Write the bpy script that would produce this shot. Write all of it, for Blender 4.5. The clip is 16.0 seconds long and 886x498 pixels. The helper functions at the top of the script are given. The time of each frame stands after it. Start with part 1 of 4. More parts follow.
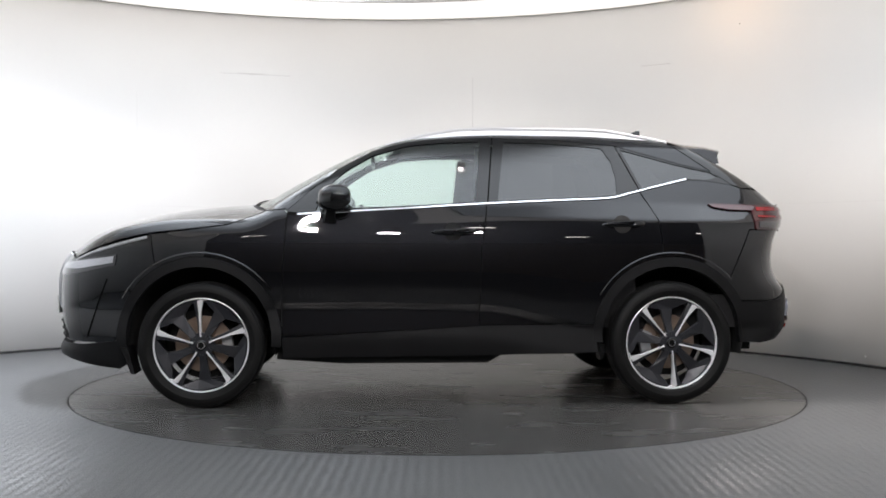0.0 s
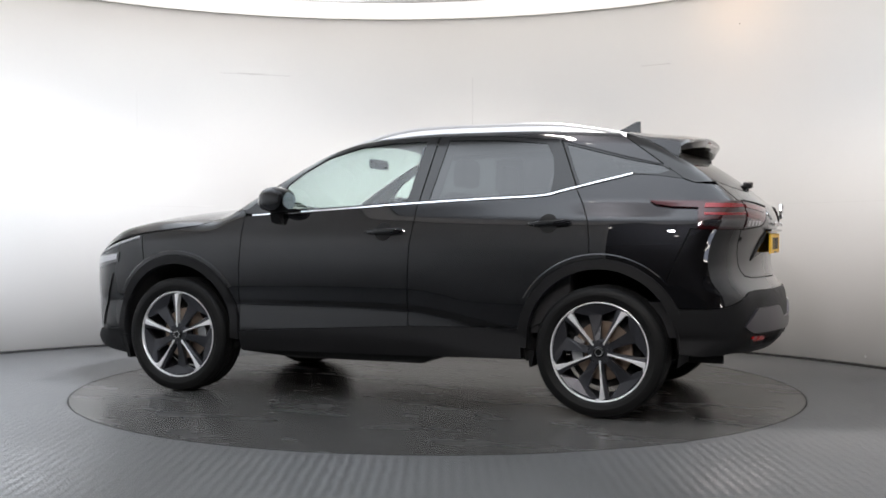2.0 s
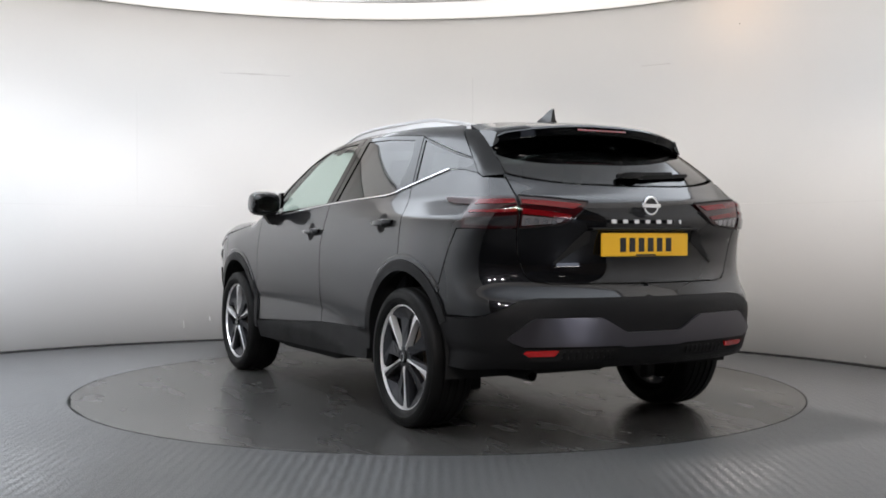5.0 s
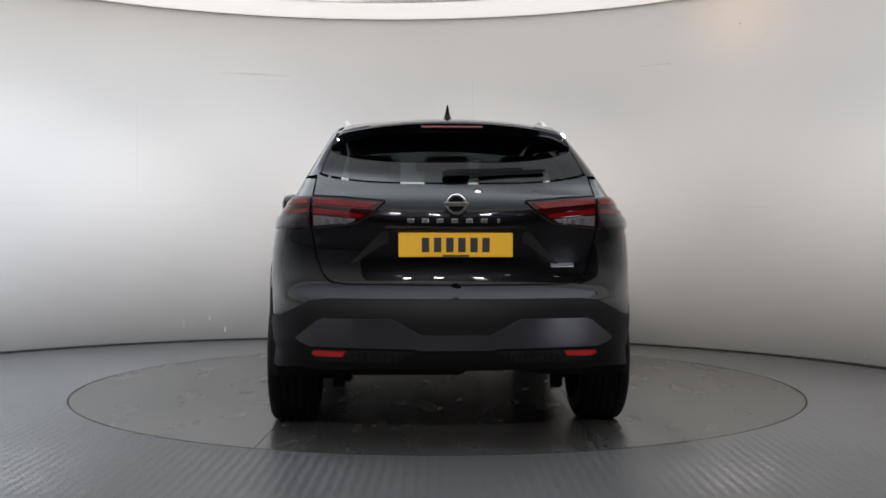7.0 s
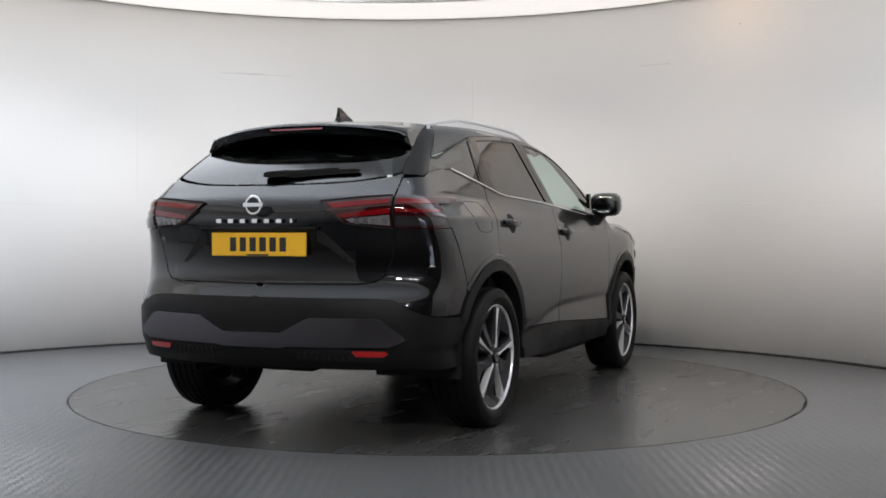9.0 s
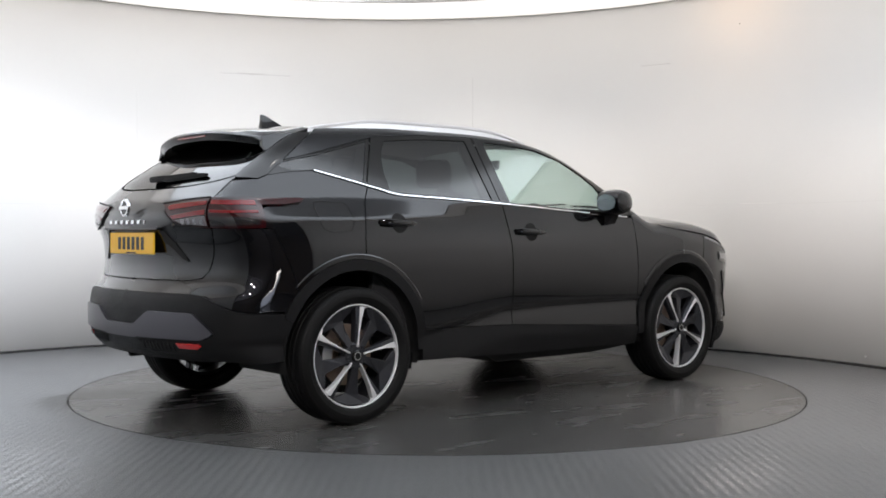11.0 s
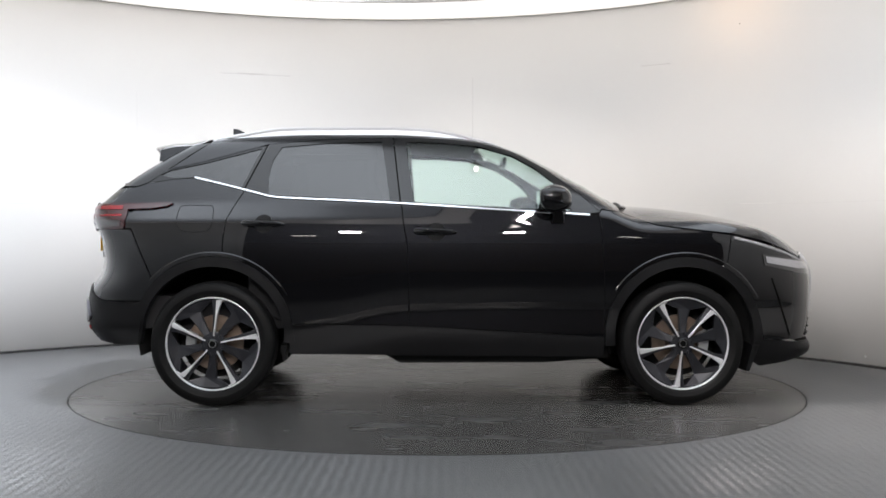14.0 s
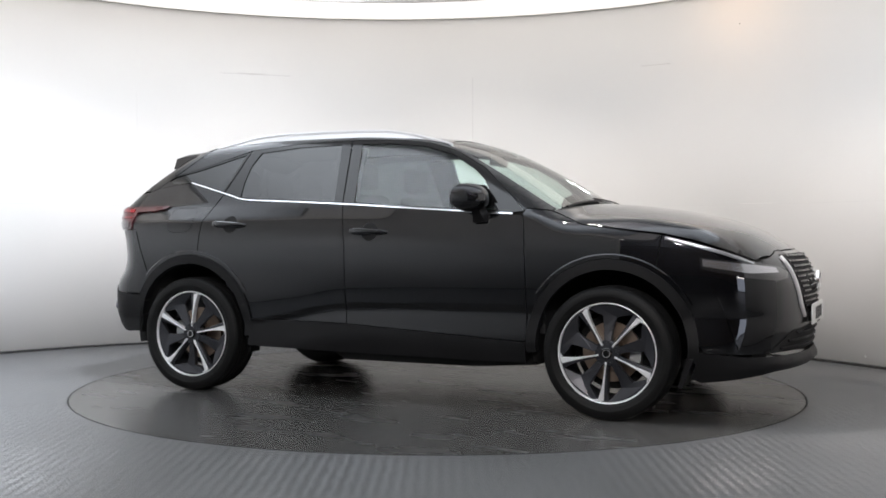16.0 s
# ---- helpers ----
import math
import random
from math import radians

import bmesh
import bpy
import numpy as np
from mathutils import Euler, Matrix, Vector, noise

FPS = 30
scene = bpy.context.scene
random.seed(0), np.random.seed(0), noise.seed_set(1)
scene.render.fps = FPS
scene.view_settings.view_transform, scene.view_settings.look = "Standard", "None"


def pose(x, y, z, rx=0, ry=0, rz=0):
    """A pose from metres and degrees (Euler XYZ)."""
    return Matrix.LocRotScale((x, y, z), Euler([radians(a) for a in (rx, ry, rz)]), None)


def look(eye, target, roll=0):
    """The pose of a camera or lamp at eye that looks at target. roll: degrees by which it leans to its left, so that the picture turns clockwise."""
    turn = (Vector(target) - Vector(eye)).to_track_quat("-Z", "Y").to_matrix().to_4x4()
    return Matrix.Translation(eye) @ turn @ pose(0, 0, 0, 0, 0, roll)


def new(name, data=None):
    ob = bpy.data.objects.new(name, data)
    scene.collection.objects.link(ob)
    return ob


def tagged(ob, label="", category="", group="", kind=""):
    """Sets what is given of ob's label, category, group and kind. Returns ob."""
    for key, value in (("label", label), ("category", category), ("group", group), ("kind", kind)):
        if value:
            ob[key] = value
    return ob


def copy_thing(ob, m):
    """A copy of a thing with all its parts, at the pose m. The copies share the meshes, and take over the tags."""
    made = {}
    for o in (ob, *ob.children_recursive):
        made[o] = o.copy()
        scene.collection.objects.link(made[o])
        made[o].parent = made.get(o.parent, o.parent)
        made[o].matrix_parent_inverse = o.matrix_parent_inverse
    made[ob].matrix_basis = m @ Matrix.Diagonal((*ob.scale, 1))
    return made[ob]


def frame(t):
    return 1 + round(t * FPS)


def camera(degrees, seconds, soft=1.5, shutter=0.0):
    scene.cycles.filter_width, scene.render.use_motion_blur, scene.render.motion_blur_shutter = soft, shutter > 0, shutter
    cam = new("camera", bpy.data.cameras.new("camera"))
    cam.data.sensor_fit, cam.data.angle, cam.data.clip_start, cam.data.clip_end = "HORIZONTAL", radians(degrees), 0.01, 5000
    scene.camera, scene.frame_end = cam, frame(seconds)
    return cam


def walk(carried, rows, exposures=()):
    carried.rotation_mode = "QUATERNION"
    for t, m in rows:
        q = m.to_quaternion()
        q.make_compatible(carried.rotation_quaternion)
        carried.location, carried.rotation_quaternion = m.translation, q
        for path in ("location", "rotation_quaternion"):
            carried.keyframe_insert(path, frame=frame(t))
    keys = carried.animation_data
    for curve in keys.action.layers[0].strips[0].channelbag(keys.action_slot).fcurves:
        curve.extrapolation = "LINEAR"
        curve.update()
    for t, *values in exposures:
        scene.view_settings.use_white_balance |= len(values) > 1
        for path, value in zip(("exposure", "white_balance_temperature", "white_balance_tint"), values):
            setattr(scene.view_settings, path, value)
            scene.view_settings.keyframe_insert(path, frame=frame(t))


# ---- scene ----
# The camera stands still on a stand outside the booth's opening.
cam = camera(44.52, 16.0, soft=1.7)
CAM = pose(0.032, -7.006, 0.968, 89.26, -0.07, 0)
walk(cam, [(0, CAM), (16.0, CAM)], exposures=[(0, 0.0, 6500, 14), (3.7, -0.02, 6500, 14), (5.8, -0.32, 6500, 14), (7.0, -0.47, 6500, 14), (8.5, -0.42, 6500, 14), (9.0, -0.36, 6500, 14), (9.7, -0.22, 6500, 14), (11.8, -0.02, 6500, 14), (16.0, 0.0, 6500, 14)])

# ---- light ----
world = bpy.data.worlds.new("world")
scene.world = world
world.use_nodes = True
world.node_tree.nodes["Background"].inputs[0].default_value = (0.5, 0.55, 0.62, 1)
world.node_tree.nodes["Background"].inputs[1].default_value = 0.02

WC = Vector((-0.47, -0.93, 0))     # axis of the round booth wall
WR = 4.085                         # its inner radius
CEIL = 3.0


def area_light(name, m, sx, sy, watts, colour, round_shape=False):
    d = bpy.data.lights.new(name, "AREA")
    d.shape = "ELLIPSE" if round_shape else "RECTANGLE"
    d.size, d.size_y, d.energy, d.color = sx, sy, watts, colour
    ob = new(name, d)
    ob.matrix_world = m
    return ob


# ---- materials ----
def material(name, colour, rough=0.5, metal=0.0, **extra):
    m = bpy.data.materials.new(name)
    m.use_nodes = True
    b = m.node_tree.nodes["Principled BSDF"]
    b.inputs["Base Color"].default_value = (*colour, 1)
    b.inputs["Roughness"].default_value = rough
    b.inputs["Metallic"].default_value = metal
    for k, v in extra.items():
        b.inputs[k.replace("_", " ")].default_value = v
    return m


def nodes_of(m):
    return m.node_tree.nodes, m.node_tree.links, m.node_tree.nodes["Principled BSDF"]


def mottle(m, scale, low, high, detail=6.0, rough=None, bump=0.0, bump_scale=None, stretch=(1, 1, 1)):
    """Colour between low and high by object-space noise; roughness range and fine bump."""
    n, l, b = nodes_of(m)
    tc = n.new("ShaderNodeTexCoord")
    mp = n.new("ShaderNodeMapping")
    mp.inputs["Scale"].default_value = stretch
    l.new(tc.outputs["Object"], mp.inputs[0])
    no = n.new("ShaderNodeTexNoise")
    no.inputs["Scale"].default_value, no.inputs["Detail"].default_value = scale, detail
    l.new(mp.outputs[0], no.inputs["Vector"])
    mix = n.new("ShaderNodeMix")
    mix.data_type = "RGBA"
    mix.inputs[6].default_value, mix.inputs[7].default_value = (*low, 1), (*high, 1)
    l.new(no.outputs[0], mix.inputs[0])
    l.new(mix.outputs[2], b.inputs["Base Color"])
    if rough:
        mr = n.new("ShaderNodeMapRange")
        mr.inputs["From Min"].default_value, mr.inputs["From Max"].default_value = 0.3, 0.7
        mr.inputs["To Min"].default_value, mr.inputs["To Max"].default_value = rough
        l.new(no.outputs[0], mr.inputs[0])
        l.new(mr.outputs[0], b.inputs["Roughness"])
    if bump:
        n2 = n.new("ShaderNodeTexNoise")
        n2.inputs["Scale"].default_value, n2.inputs["Detail"].default_value = bump_scale or scale * 8, 4
        l.new(mp.outputs[0], n2.inputs["Vector"])
        bp = n.new("ShaderNodeBump")
        bp.inputs["Strength"].default_value, bp.inputs["Distance"].default_value = bump, 0.01
        l.new(n2.outputs[0], bp.inputs["Height"])
        l.new(bp.outputs[0], b.inputs["Normal"])
    return m


def glow(name, colour, strength):
    m = material(name, (0.9, 0.9, 0.9), 0.4)
    _, _, b = nodes_of(m)
    b.inputs["Emission Color"].default_value = (*colour, 1)
    b.inputs["Emission Strength"].default_value = strength
    return m


WALL = mottle(material("white_booth_paint", (0.78, 0.77, 0.75), 0.6), 0.8, (0.74, 0.735, 0.72), (0.80, 0.795, 0.78), rough=(0.55, 0.7), bump=0.06, bump_scale=60)
CEILING = mottle(material("white_ceiling", (0.8, 0.79, 0.77), 0.8), 1.5, (0.78, 0.77, 0.75), (0.82, 0.81, 0.79))
def tread(m, cell, strength):
    """Basket-weave ribs in relief, cell metres wide."""
    n, l, b = nodes_of(m)
    tc = n.new("ShaderNodeMapping")
    tc.inputs["Rotation"].default_value = (0, 0, radians(45))
    l.new(n.new("ShaderNodeTexCoord").outputs["Object"], tc.inputs[0])
    chk = n.new("ShaderNodeTexChecker")
    chk.inputs["Scale"].default_value = 1 / cell
    l.new(tc.outputs[0], chk.inputs["Vector"])
    waves = []
    for d in ("X", "Y"):
        w = n.new("ShaderNodeTexWave")
        w.bands_direction = d
        w.inputs["Scale"].default_value = 1.0 / cell
        w.inputs["Distortion"].default_value = 0.0
        l.new(tc.outputs[0], w.inputs["Vector"])
        waves.append(w)
    mix = n.new("ShaderNodeMix")
    l.new(chk.outputs["Fac"], mix.inputs[0])
    l.new(waves[0].outputs["Fac"], mix.inputs[2])
    l.new(waves[1].outputs["Fac"], mix.inputs[3])
    h = mix.outputs[0]
    bp = n.new("ShaderNodeBump")
    bp.inputs["Strength"].default_value, bp.inputs["Distance"].default_value = strength, 0.003
    l.new(h, bp.inputs["Height"])
    l.new(bp.outputs[0], b.inputs["Normal"])
    return m


FLOOR = mottle(material("grey_studded_flooring", (0.1, 0.1, 0.1), 0.4), 1.3, (0.080, 0.083, 0.086), (0.100, 0.103, 0.105), detail=6, rough=(0.27, 0.34))
TABLE = mottle(material("worn_grey_turntable", (0.1, 0.1, 0.1), 0.4), 1.7, (0.048, 0.048, 0.047), (0.064, 0.063, 0.061), detail=3, rough=(0.255, 0.28), stretch=(1, 3, 1))
tread(FLOOR, 0.034, 0.8)
tread(TABLE, 0.034, 0.05)
DARK_GAP = material("black_rubber_seal", (0.008, 0.008, 0.008), 0.7)
HALL = mottle(material("dim_hall_wall", (0.1, 0.07, 0.05), 0.8), 0.7, (0.20, 0.135, 0.09), (0.42, 0.29, 0.20))
HALL_CEIL = mottle(material("dark_hall_ceiling", (0.05, 0.045, 0.04), 0.9), 1.0, (0.08, 0.07, 0.06), (0.14, 0.12, 0.105))


# ---- mesh helpers ----
def finish(name, bm, mat, parent=None, smooth=False):
    me = bpy.data.meshes.new(name)
    bm.to_mesh(me)
    bm.free()
    me.materials.append(mat)
    if smooth:
        me.shade_smooth()
    ob = new(name, me)
    if parent:
        ob.parent = parent
    return ob


def part(name, bm, mat, parent, label="", smooth=False):
    ob = finish(name, bm, mat, parent, smooth)
    if label:
        ob["label"] = label
    return ob


def mesh_part(name, verts, faces, mat, parent=None, label="", smooth=True):
    me = bpy.data.meshes.new(name)
    me.from_pydata([tuple(map(float, v)) for v in verts], [], [tuple(int(i) for i in f) for f in faces])
    me.validate()
    me.materials.append(mat)
    if smooth:
        me.shade_smooth()
    ob = new(name, me)
    if parent:
        ob.parent = parent
    if label:
        ob["label"] = label
    return ob


def box(bm, size, m, bevel=0.0, segments=2):
    r = bmesh.ops.create_cube(bm, size=1, matrix=m @ Matrix.Diagonal((*size, 1)))
    if bevel:
        e = list({e for v in r["verts"] for e in v.link_edges})
        bmesh.ops.bevel(bm, geom=e, offset=bevel, segments=segments, affect="EDGES", profile=0.5)


def arc_wall(r0, r1, z0, z1, a0, a1, steps):
    """A curved slab between two radii, two heights and two angles (degrees), round WC."""
    v, f = [], []
    for i in range(steps + 1):
        a = radians(a0 + (a1 - a0) * i / steps)
        for r, z in ((r0, z0), (r0, z1), (r1, z1), (r1, z0)):
            v.append((WC.x + r * math.cos(a), WC.y + r * math.sin(a), z))
    for i in range(steps):
        p, q = 4 * i, 4 * i + 4
        for k in range(4):
            f.append((p + k, p + (k + 1) % 4, q + (k + 1) % 4, q + k))
    f += [(0, 3, 2, 1), (4 * steps, 4 * steps + 1, 4 * steps + 2, 4 * steps + 3)]
    return v, f


# ---- the booth ----
A0, A1 = -34.8, 253.6              # the wall runs from the right jamb round the back to the left jamb
wall = tagged(mesh_part("wall_round", *arc_wall(WR, WR + 0.12, 0, CEIL, A0, A1, 144), WALL), "smooth white painted curved studio wall", "wall", kind="structure")
ceiling = tagged(mesh_part("ceiling", *arc_wall(0.0, WR + 0.12, CEIL + 0.10, CEIL + 0.2, 0, 360, 96), CEILING, smooth=False), "white studio ceiling over the round booth", "ceiling", kind="structure")
skirt = tagged(mesh_part("baseboard", *arc_wall(WR - 0.006, WR - 0.001, 0, 0.018, A0, A1, 144), DARK_GAP), "thin dark joint where curved wall meets floor", "baseboard", kind="structure")

R_TABLE = 2.269
v, f = [], []
N = 128
for i in range(N):
    a = 2 * math.pi * i / N
    v.append(((R_TABLE + 0.004) * math.cos(a), (R_TABLE + 0.004) * math.sin(a), 0))
for i in range(N):
    a = 2 * math.pi * i / N
    k = 9.0 / max(abs(math.cos(a)), abs(math.sin(a)))
    v.append((k * math.cos(a), k * math.sin(a) - 4, 0))
for i in range(N):
    a = 2 * math.pi * i / N
    v.append(((R_TABLE + 0.004) * math.cos(a), (R_TABLE + 0.004) * math.sin(a), -0.06))
for i in range(N):
    j = (i + 1) % N
    f += [(i, N + i, N + j, j), (i, j, 2 * N + j, 2 * N + i)]
f.append(tuple(range(2 * N, 3 * N)))
floor = tagged(mesh_part("floor", v, f, FLOOR, smooth=False), "dull grey ribbed studio flooring", "floor", kind="structure")

turntable = tagged(new("turntable"), "worn grey round turntable set flush in the floor", "turntable")
for y0, y1 in ((-R_TABLE, -0.78), (-0.78, 0.78), (0.78, R_TABLE)):
    r = R_TABLE - 0.007
    lo, hi = max(y0 + 0.002, -r), min(y1 - 0.002, r)
    ys = [lo + (hi - lo) * k / 40 for k in range(41)]
    edge = [(math.sqrt(max(r * r - y * y, 0)), y) for y in ys] + [(-math.sqrt(max(r * r - y * y, 0)), y) for y in ys[::-1]]
    edge = [p for k, p in enumerate(edge) if math.dist(p, edge[k - 1]) > 1e-4]
    m = len(edge)
    v = [(x, y, 0) for x, y in edge] + [(x, y, -0.03) for x, y in edge]
    f = [tuple(range(m)), tuple(range(2 * m - 1, m - 1, -1))] + [(k, k + m, (k + 1) % m + m, (k + 1) % m) for k in range(m)]
    mesh_part("deck_plate", v, f, TABLE, turntable, smooth=False)
v, f = [], []
for i in range(N):
    a = 2 * math.pi * i / N
    for r, z in ((R_TABLE - 0.006, -0.02), (R_TABLE - 0.006, 0.001), (R_TABLE, 0.0), (R_TABLE, -0.05)):
        v.append((r * math.cos(a), r * math.sin(a), z))
for i in range(N):
    p, q = 4 * i, 4 * ((i + 1) % N)
    f += [(p + k, p + k + 1, q + k + 1, q + k) for k in range(3)]
mesh_part("edge_ring", v, f, DARK_GAP, turntable, "black edge ring of the turntable", smooth=False)

# faint joints and scuffs of the wall boards
JOINT = material("faint_board_joint", (0.70, 0.69, 0.675), 0.6)
DARK_JOINT = material("open_board_joint", (0.64, 0.62, 0.60), 0.8)
SCUFF = material("grey_scuff", (0.42, 0.41, 0.40), 0.8)
SEAMS = ((103.0, 112.0, 2.44, 0.003, JOINT), (14.0, 150.0, 1.22, 0.003, JOINT), (122.37, 122.43, 1.23, 1.0, JOINT), (79.0, 79.06, 1.23, 1.2, JOINT),
         (106.2, 109.8, 2.446, 0.004, DARK_JOINT), (53.0, 56.8, 2.446, 0.004, DARK_JOINT), (112.5, 115.6, 1.226, 0.005, CEILING), (39.4, 43.8, 1.226, 0.005, CEILING),
         (116.55, 116.65, 0.13, 0.06, SCUFF), (113.25, 113.33, 0.19, 0.04, SCUFF), (111.3, 111.45, 0.08, 0.05, SCUFF), (27.5, 27.7, 0.07, 0.015, SCUFF), (43.95, 44.05, 2.70, 0.012, SCUFF))
for a0, a1, z, h, mat in SEAMS:
    ob = mesh_part("board_joint" if mat is not SCUFF else "scuff", *arc_wall(WR - 0.0007, WR + 0.002, z, z + h, a0, a1, max(1, int(abs(a1 - a0)))), mat, wall, smooth=False)

# ---- the hall behind the camera ----
bm = bmesh.new()
for sx, sy, x, y in ((16.2, 0.1, 0, -13), (0.1, 18, -8.1, -4), (0.1, 18, 8.1, -4), (16.2, 0.1, 0, 5)):
    box(bm, (sx, sy, 3.6), pose(x, y, 1.8))
tagged(finish("wall_hall", bm, HALL), "dim brown walls of the hall round the booth", "wall", kind="structure")
bm = bmesh.new()
box(bm, (16.4, 18.2, 0.1), pose(0, -4, 3.65))
tagged(finish("ceiling_hall", bm, HALL_CEIL), "dark hall ceiling", "ceiling", kind="structure")

# ---- the lights that the place has, and added fill lights ----
PANEL = glow("luminous_ceiling_ring", (1.0, 0.96, 0.89), 0.78)
CENTRE = glow("luminous_ceiling_centre", (0.84, 0.93, 1.0), 2.0)
n, l, b = nodes_of(CENTRE)
# emission painted by distance from one point, for the gradient in the side glass
geo, away, ramp = n.new("ShaderNodeNewGeometry"), n.new("ShaderNodeVectorMath"), n.new("ShaderNodeFloatCurve")
away.operation = "DISTANCE"
away.inputs[1].default_value = (0.3, 0.5, CEIL)
scaled = n.new("ShaderNodeMath")
scaled.operation = "DIVIDE"
scaled.inputs[1].default_value = 4.5
l.new(geo.outputs["Position"], away.inputs[0])
l.new(away.outputs["Value"], scaled.inputs[0])
l.new(scaled.outputs[0], ramp.inputs["Value"])
pts = ramp.mapping.curves[0].points
for k, (px, py) in enumerate(((0.0, 0.14), (0.42, 0.14), (0.47, 0.62), (0.51, 1.0), (0.66, 0.85), (0.82, 0.45), (1.0, 0.2))):
    if k < 1:
        pts[0].location = (px, py)
    elif px == 1.0:
        pts[len(pts) - 1].location = (px, py)
    else:
        pts.new(px, py)
ramp.mapping.update()
power = n.new("ShaderNodeMath")
power.operation = "MULTIPLY"
power.inputs[1].default_value = 3.2
l.new(ramp.outputs[0], power.inputs[0])
l.new(power.outputs[0], b.inputs["Emission Strength"])
R_MID = 3.32
light_panel = tagged(new("ceiling_light"), "large round luminous white ceiling panel", "ceiling light")
mesh_part("ring_diffuser", *arc_wall(3.35, WR - 0.02, CEIL - 0.016, CEIL + 0.05, 0, 360, 96), PANEL, light_panel, smooth=False)
mesh_part("outer_frame", *arc_wall(WR - 0.02, WR - 0.003, CEIL - 0.018, CEIL + 0.05, 0, 360, 96), CEILING, light_panel, smooth=False)
mesh_part("centre_diffuser", *arc_wall(0.0, R_MID - 0.02, CEIL + 0.0, CEIL + 0.03, 0, 360, 96), CENTRE, light_panel, smooth=False)
mesh_part("inner_frame", *arc_wall(R_MID - 0.02, R_MID + 0.02, CEIL - 0.02, CEIL + 0.07, 0, 360, 96), CEILING, light_panel, smooth=False)


def aimed_fill(x, y, z, target, watts, colour, spread=85, wide=0.34, high=0.07):
    m = look((x, y, z), target)
    area_light("aimed_fill_light", m, wide, high, watts, colour).data.spread = radians(spread)


# unseen fill lights added at mid ceiling, turned outwards and down to the curved wall
for a, watts, colour in ((205, 38, (0.86, 0.93, 1.0)), (172, 44, (0.86, 0.93, 1.0)), (140, 30, (0.90, 0.95, 1.0)), (108, 18, (1.0, 0.97, 0.93)), (78, 17, (1.0, 0.94, 0.85)), (46, 11, (1.0, 0.86, 0.70)), (12, 19, (1.0, 0.93, 0.86)), (-16, 22, (1.0, 0.95, 0.90))):
    c, q = math.cos(radians(a)), math.sin(radians(a))
    aimed_fill(WC.x + 0.9 * c, WC.y + 0.9 * q, 2.94, (WC.x + 4.0 * c, WC.y + 4.0 * q, -0.6), watts, colour, 76)
# small unseen warm light added for the glow high on the right wall
aimed_fill(2.15, 1.6, 2.97, (2.6, 2.0, 2.85), 0.8, (1.0, 0.6, 0.3), 170)
# floods of the hall, over the opening
for x, y, tx, ty, watts in ((-0.7, -6.3, 2.6, 1.6, 34), (0.2, -6.5, -0.4, 2.6, 18), (1.1, -6.3, -3.4, 1.6, 24)):
    aimed_fill(x, y, 2.9, (tx, ty, 0.5), watts, (1.0, 0.97, 0.93), 130, 0.24, 0.05)

# one bare downlight under the ceiling panel
down = tagged(new("downlight"), "small round bright downlight under the ceiling panel", "downlight")
down.location = (0.35, -1.66, 2.965)
BULB = glow("bright_bulb", (1.0, 0.97, 0.92), 30.0)
v, f = [], []
for k, (r, z) in enumerate(((0.04, 0.03), (0.04, -0.02), (0.026, -0.024), (0.026, -0.012))):
    v += [(r * math.cos(2 * math.pi * i / 24), r * math.sin(2 * math.pi * i / 24), z) for i in range(24)]
f = [(k * 24 + i, k * 24 + (i + 1) % 24, k * 24 + 24 + (i + 1) % 24, k * 24 + 24 + i) for k in range(3) for i in range(24)]
mesh_part("collar", v, f, CEILING, down)
mesh_part("bulb", v[72:], [tuple(range(24))], BULB, down, smooth=False)

# ceiling lamps of the hall and a low daylight pane, seen in the paint
SPOT = glow("white_ceiling_lamp", (1.0, 0.95, 0.88), 26.0)
for i, (x, y) in enumerate(((-2.4, -6.0), (1.2, -6.2), (-1.4, -8.8), (3.0, -9.0), (5.0, -7.2), (-5.2, -6.6))):
    lamp = tagged(new("ceiling_lamp"), "small white ceiling lamp in the dim hall", "ceiling lamp", "hall ceiling lamps")
    lamp.location = (x, y, 3.3)
    bm = bmesh.new()
    box(bm, (0.34, 0.16, 0.06), pose(0, 0, 0.03), 0.01)
    part("housing", bm, CEILING, lamp)
    bm = bmesh.new()
    box(bm, (0.30, 0.12, 0.02), pose(0, 0, -0.012), 0.004)
    part("diffuser", bm, SPOT, lamp)
    bm = bmesh.new()
    box(bm, (0.02, 0.02, 0.26), pose(0, 0, 0.18))
    part("hanger", bm, DARK_GAP, lamp)
DAY = glow("daylight_pane", (0.74, 0.83, 1.0), 4.0)
door = tagged(new("window_1"), "low bright daylight pane under a strip lamp", "window", kind="structure")
bm = bmesh.new()
box(bm, (0.02, 1.2, 0.66), pose(0, 0, -0.01))
part("pane", bm, DAY, door)
bm = bmesh.new()
for dy, dz, sy, sz in ((0, -0.36, 1.36, 0.04), (0.64, 0, 0.08, 0.76), (-0.64, 0, 0.08, 0.76)):
    box(bm, (0.06, sy, sz), pose(0, dy, dz))
part("window_frame", bm, CEILING, door)
bm = bmesh.new()
box(bm, (0.04, 1.36, 0.07), pose(0, 0, 0.375))
part("strip_lamp", bm, SPOT, door, "white strip lamp along the pane's top")
door.matrix_world = pose(5.2, -7.2, 0.39, 0, 0, -50)
# ---- car ----
def curve(*pts):
    """A smooth monotone curve through (t, value) pairs, as a function of an array."""
    p = sorted(pts)
    t, y = np.array([a for a, _ in p], float), np.array([b for _, b in p], float)
    h, d = np.diff(t), np.diff(y) / np.diff(t)
    m = np.zeros(len(t))
    m[0], m[-1] = d[0], d[-1]
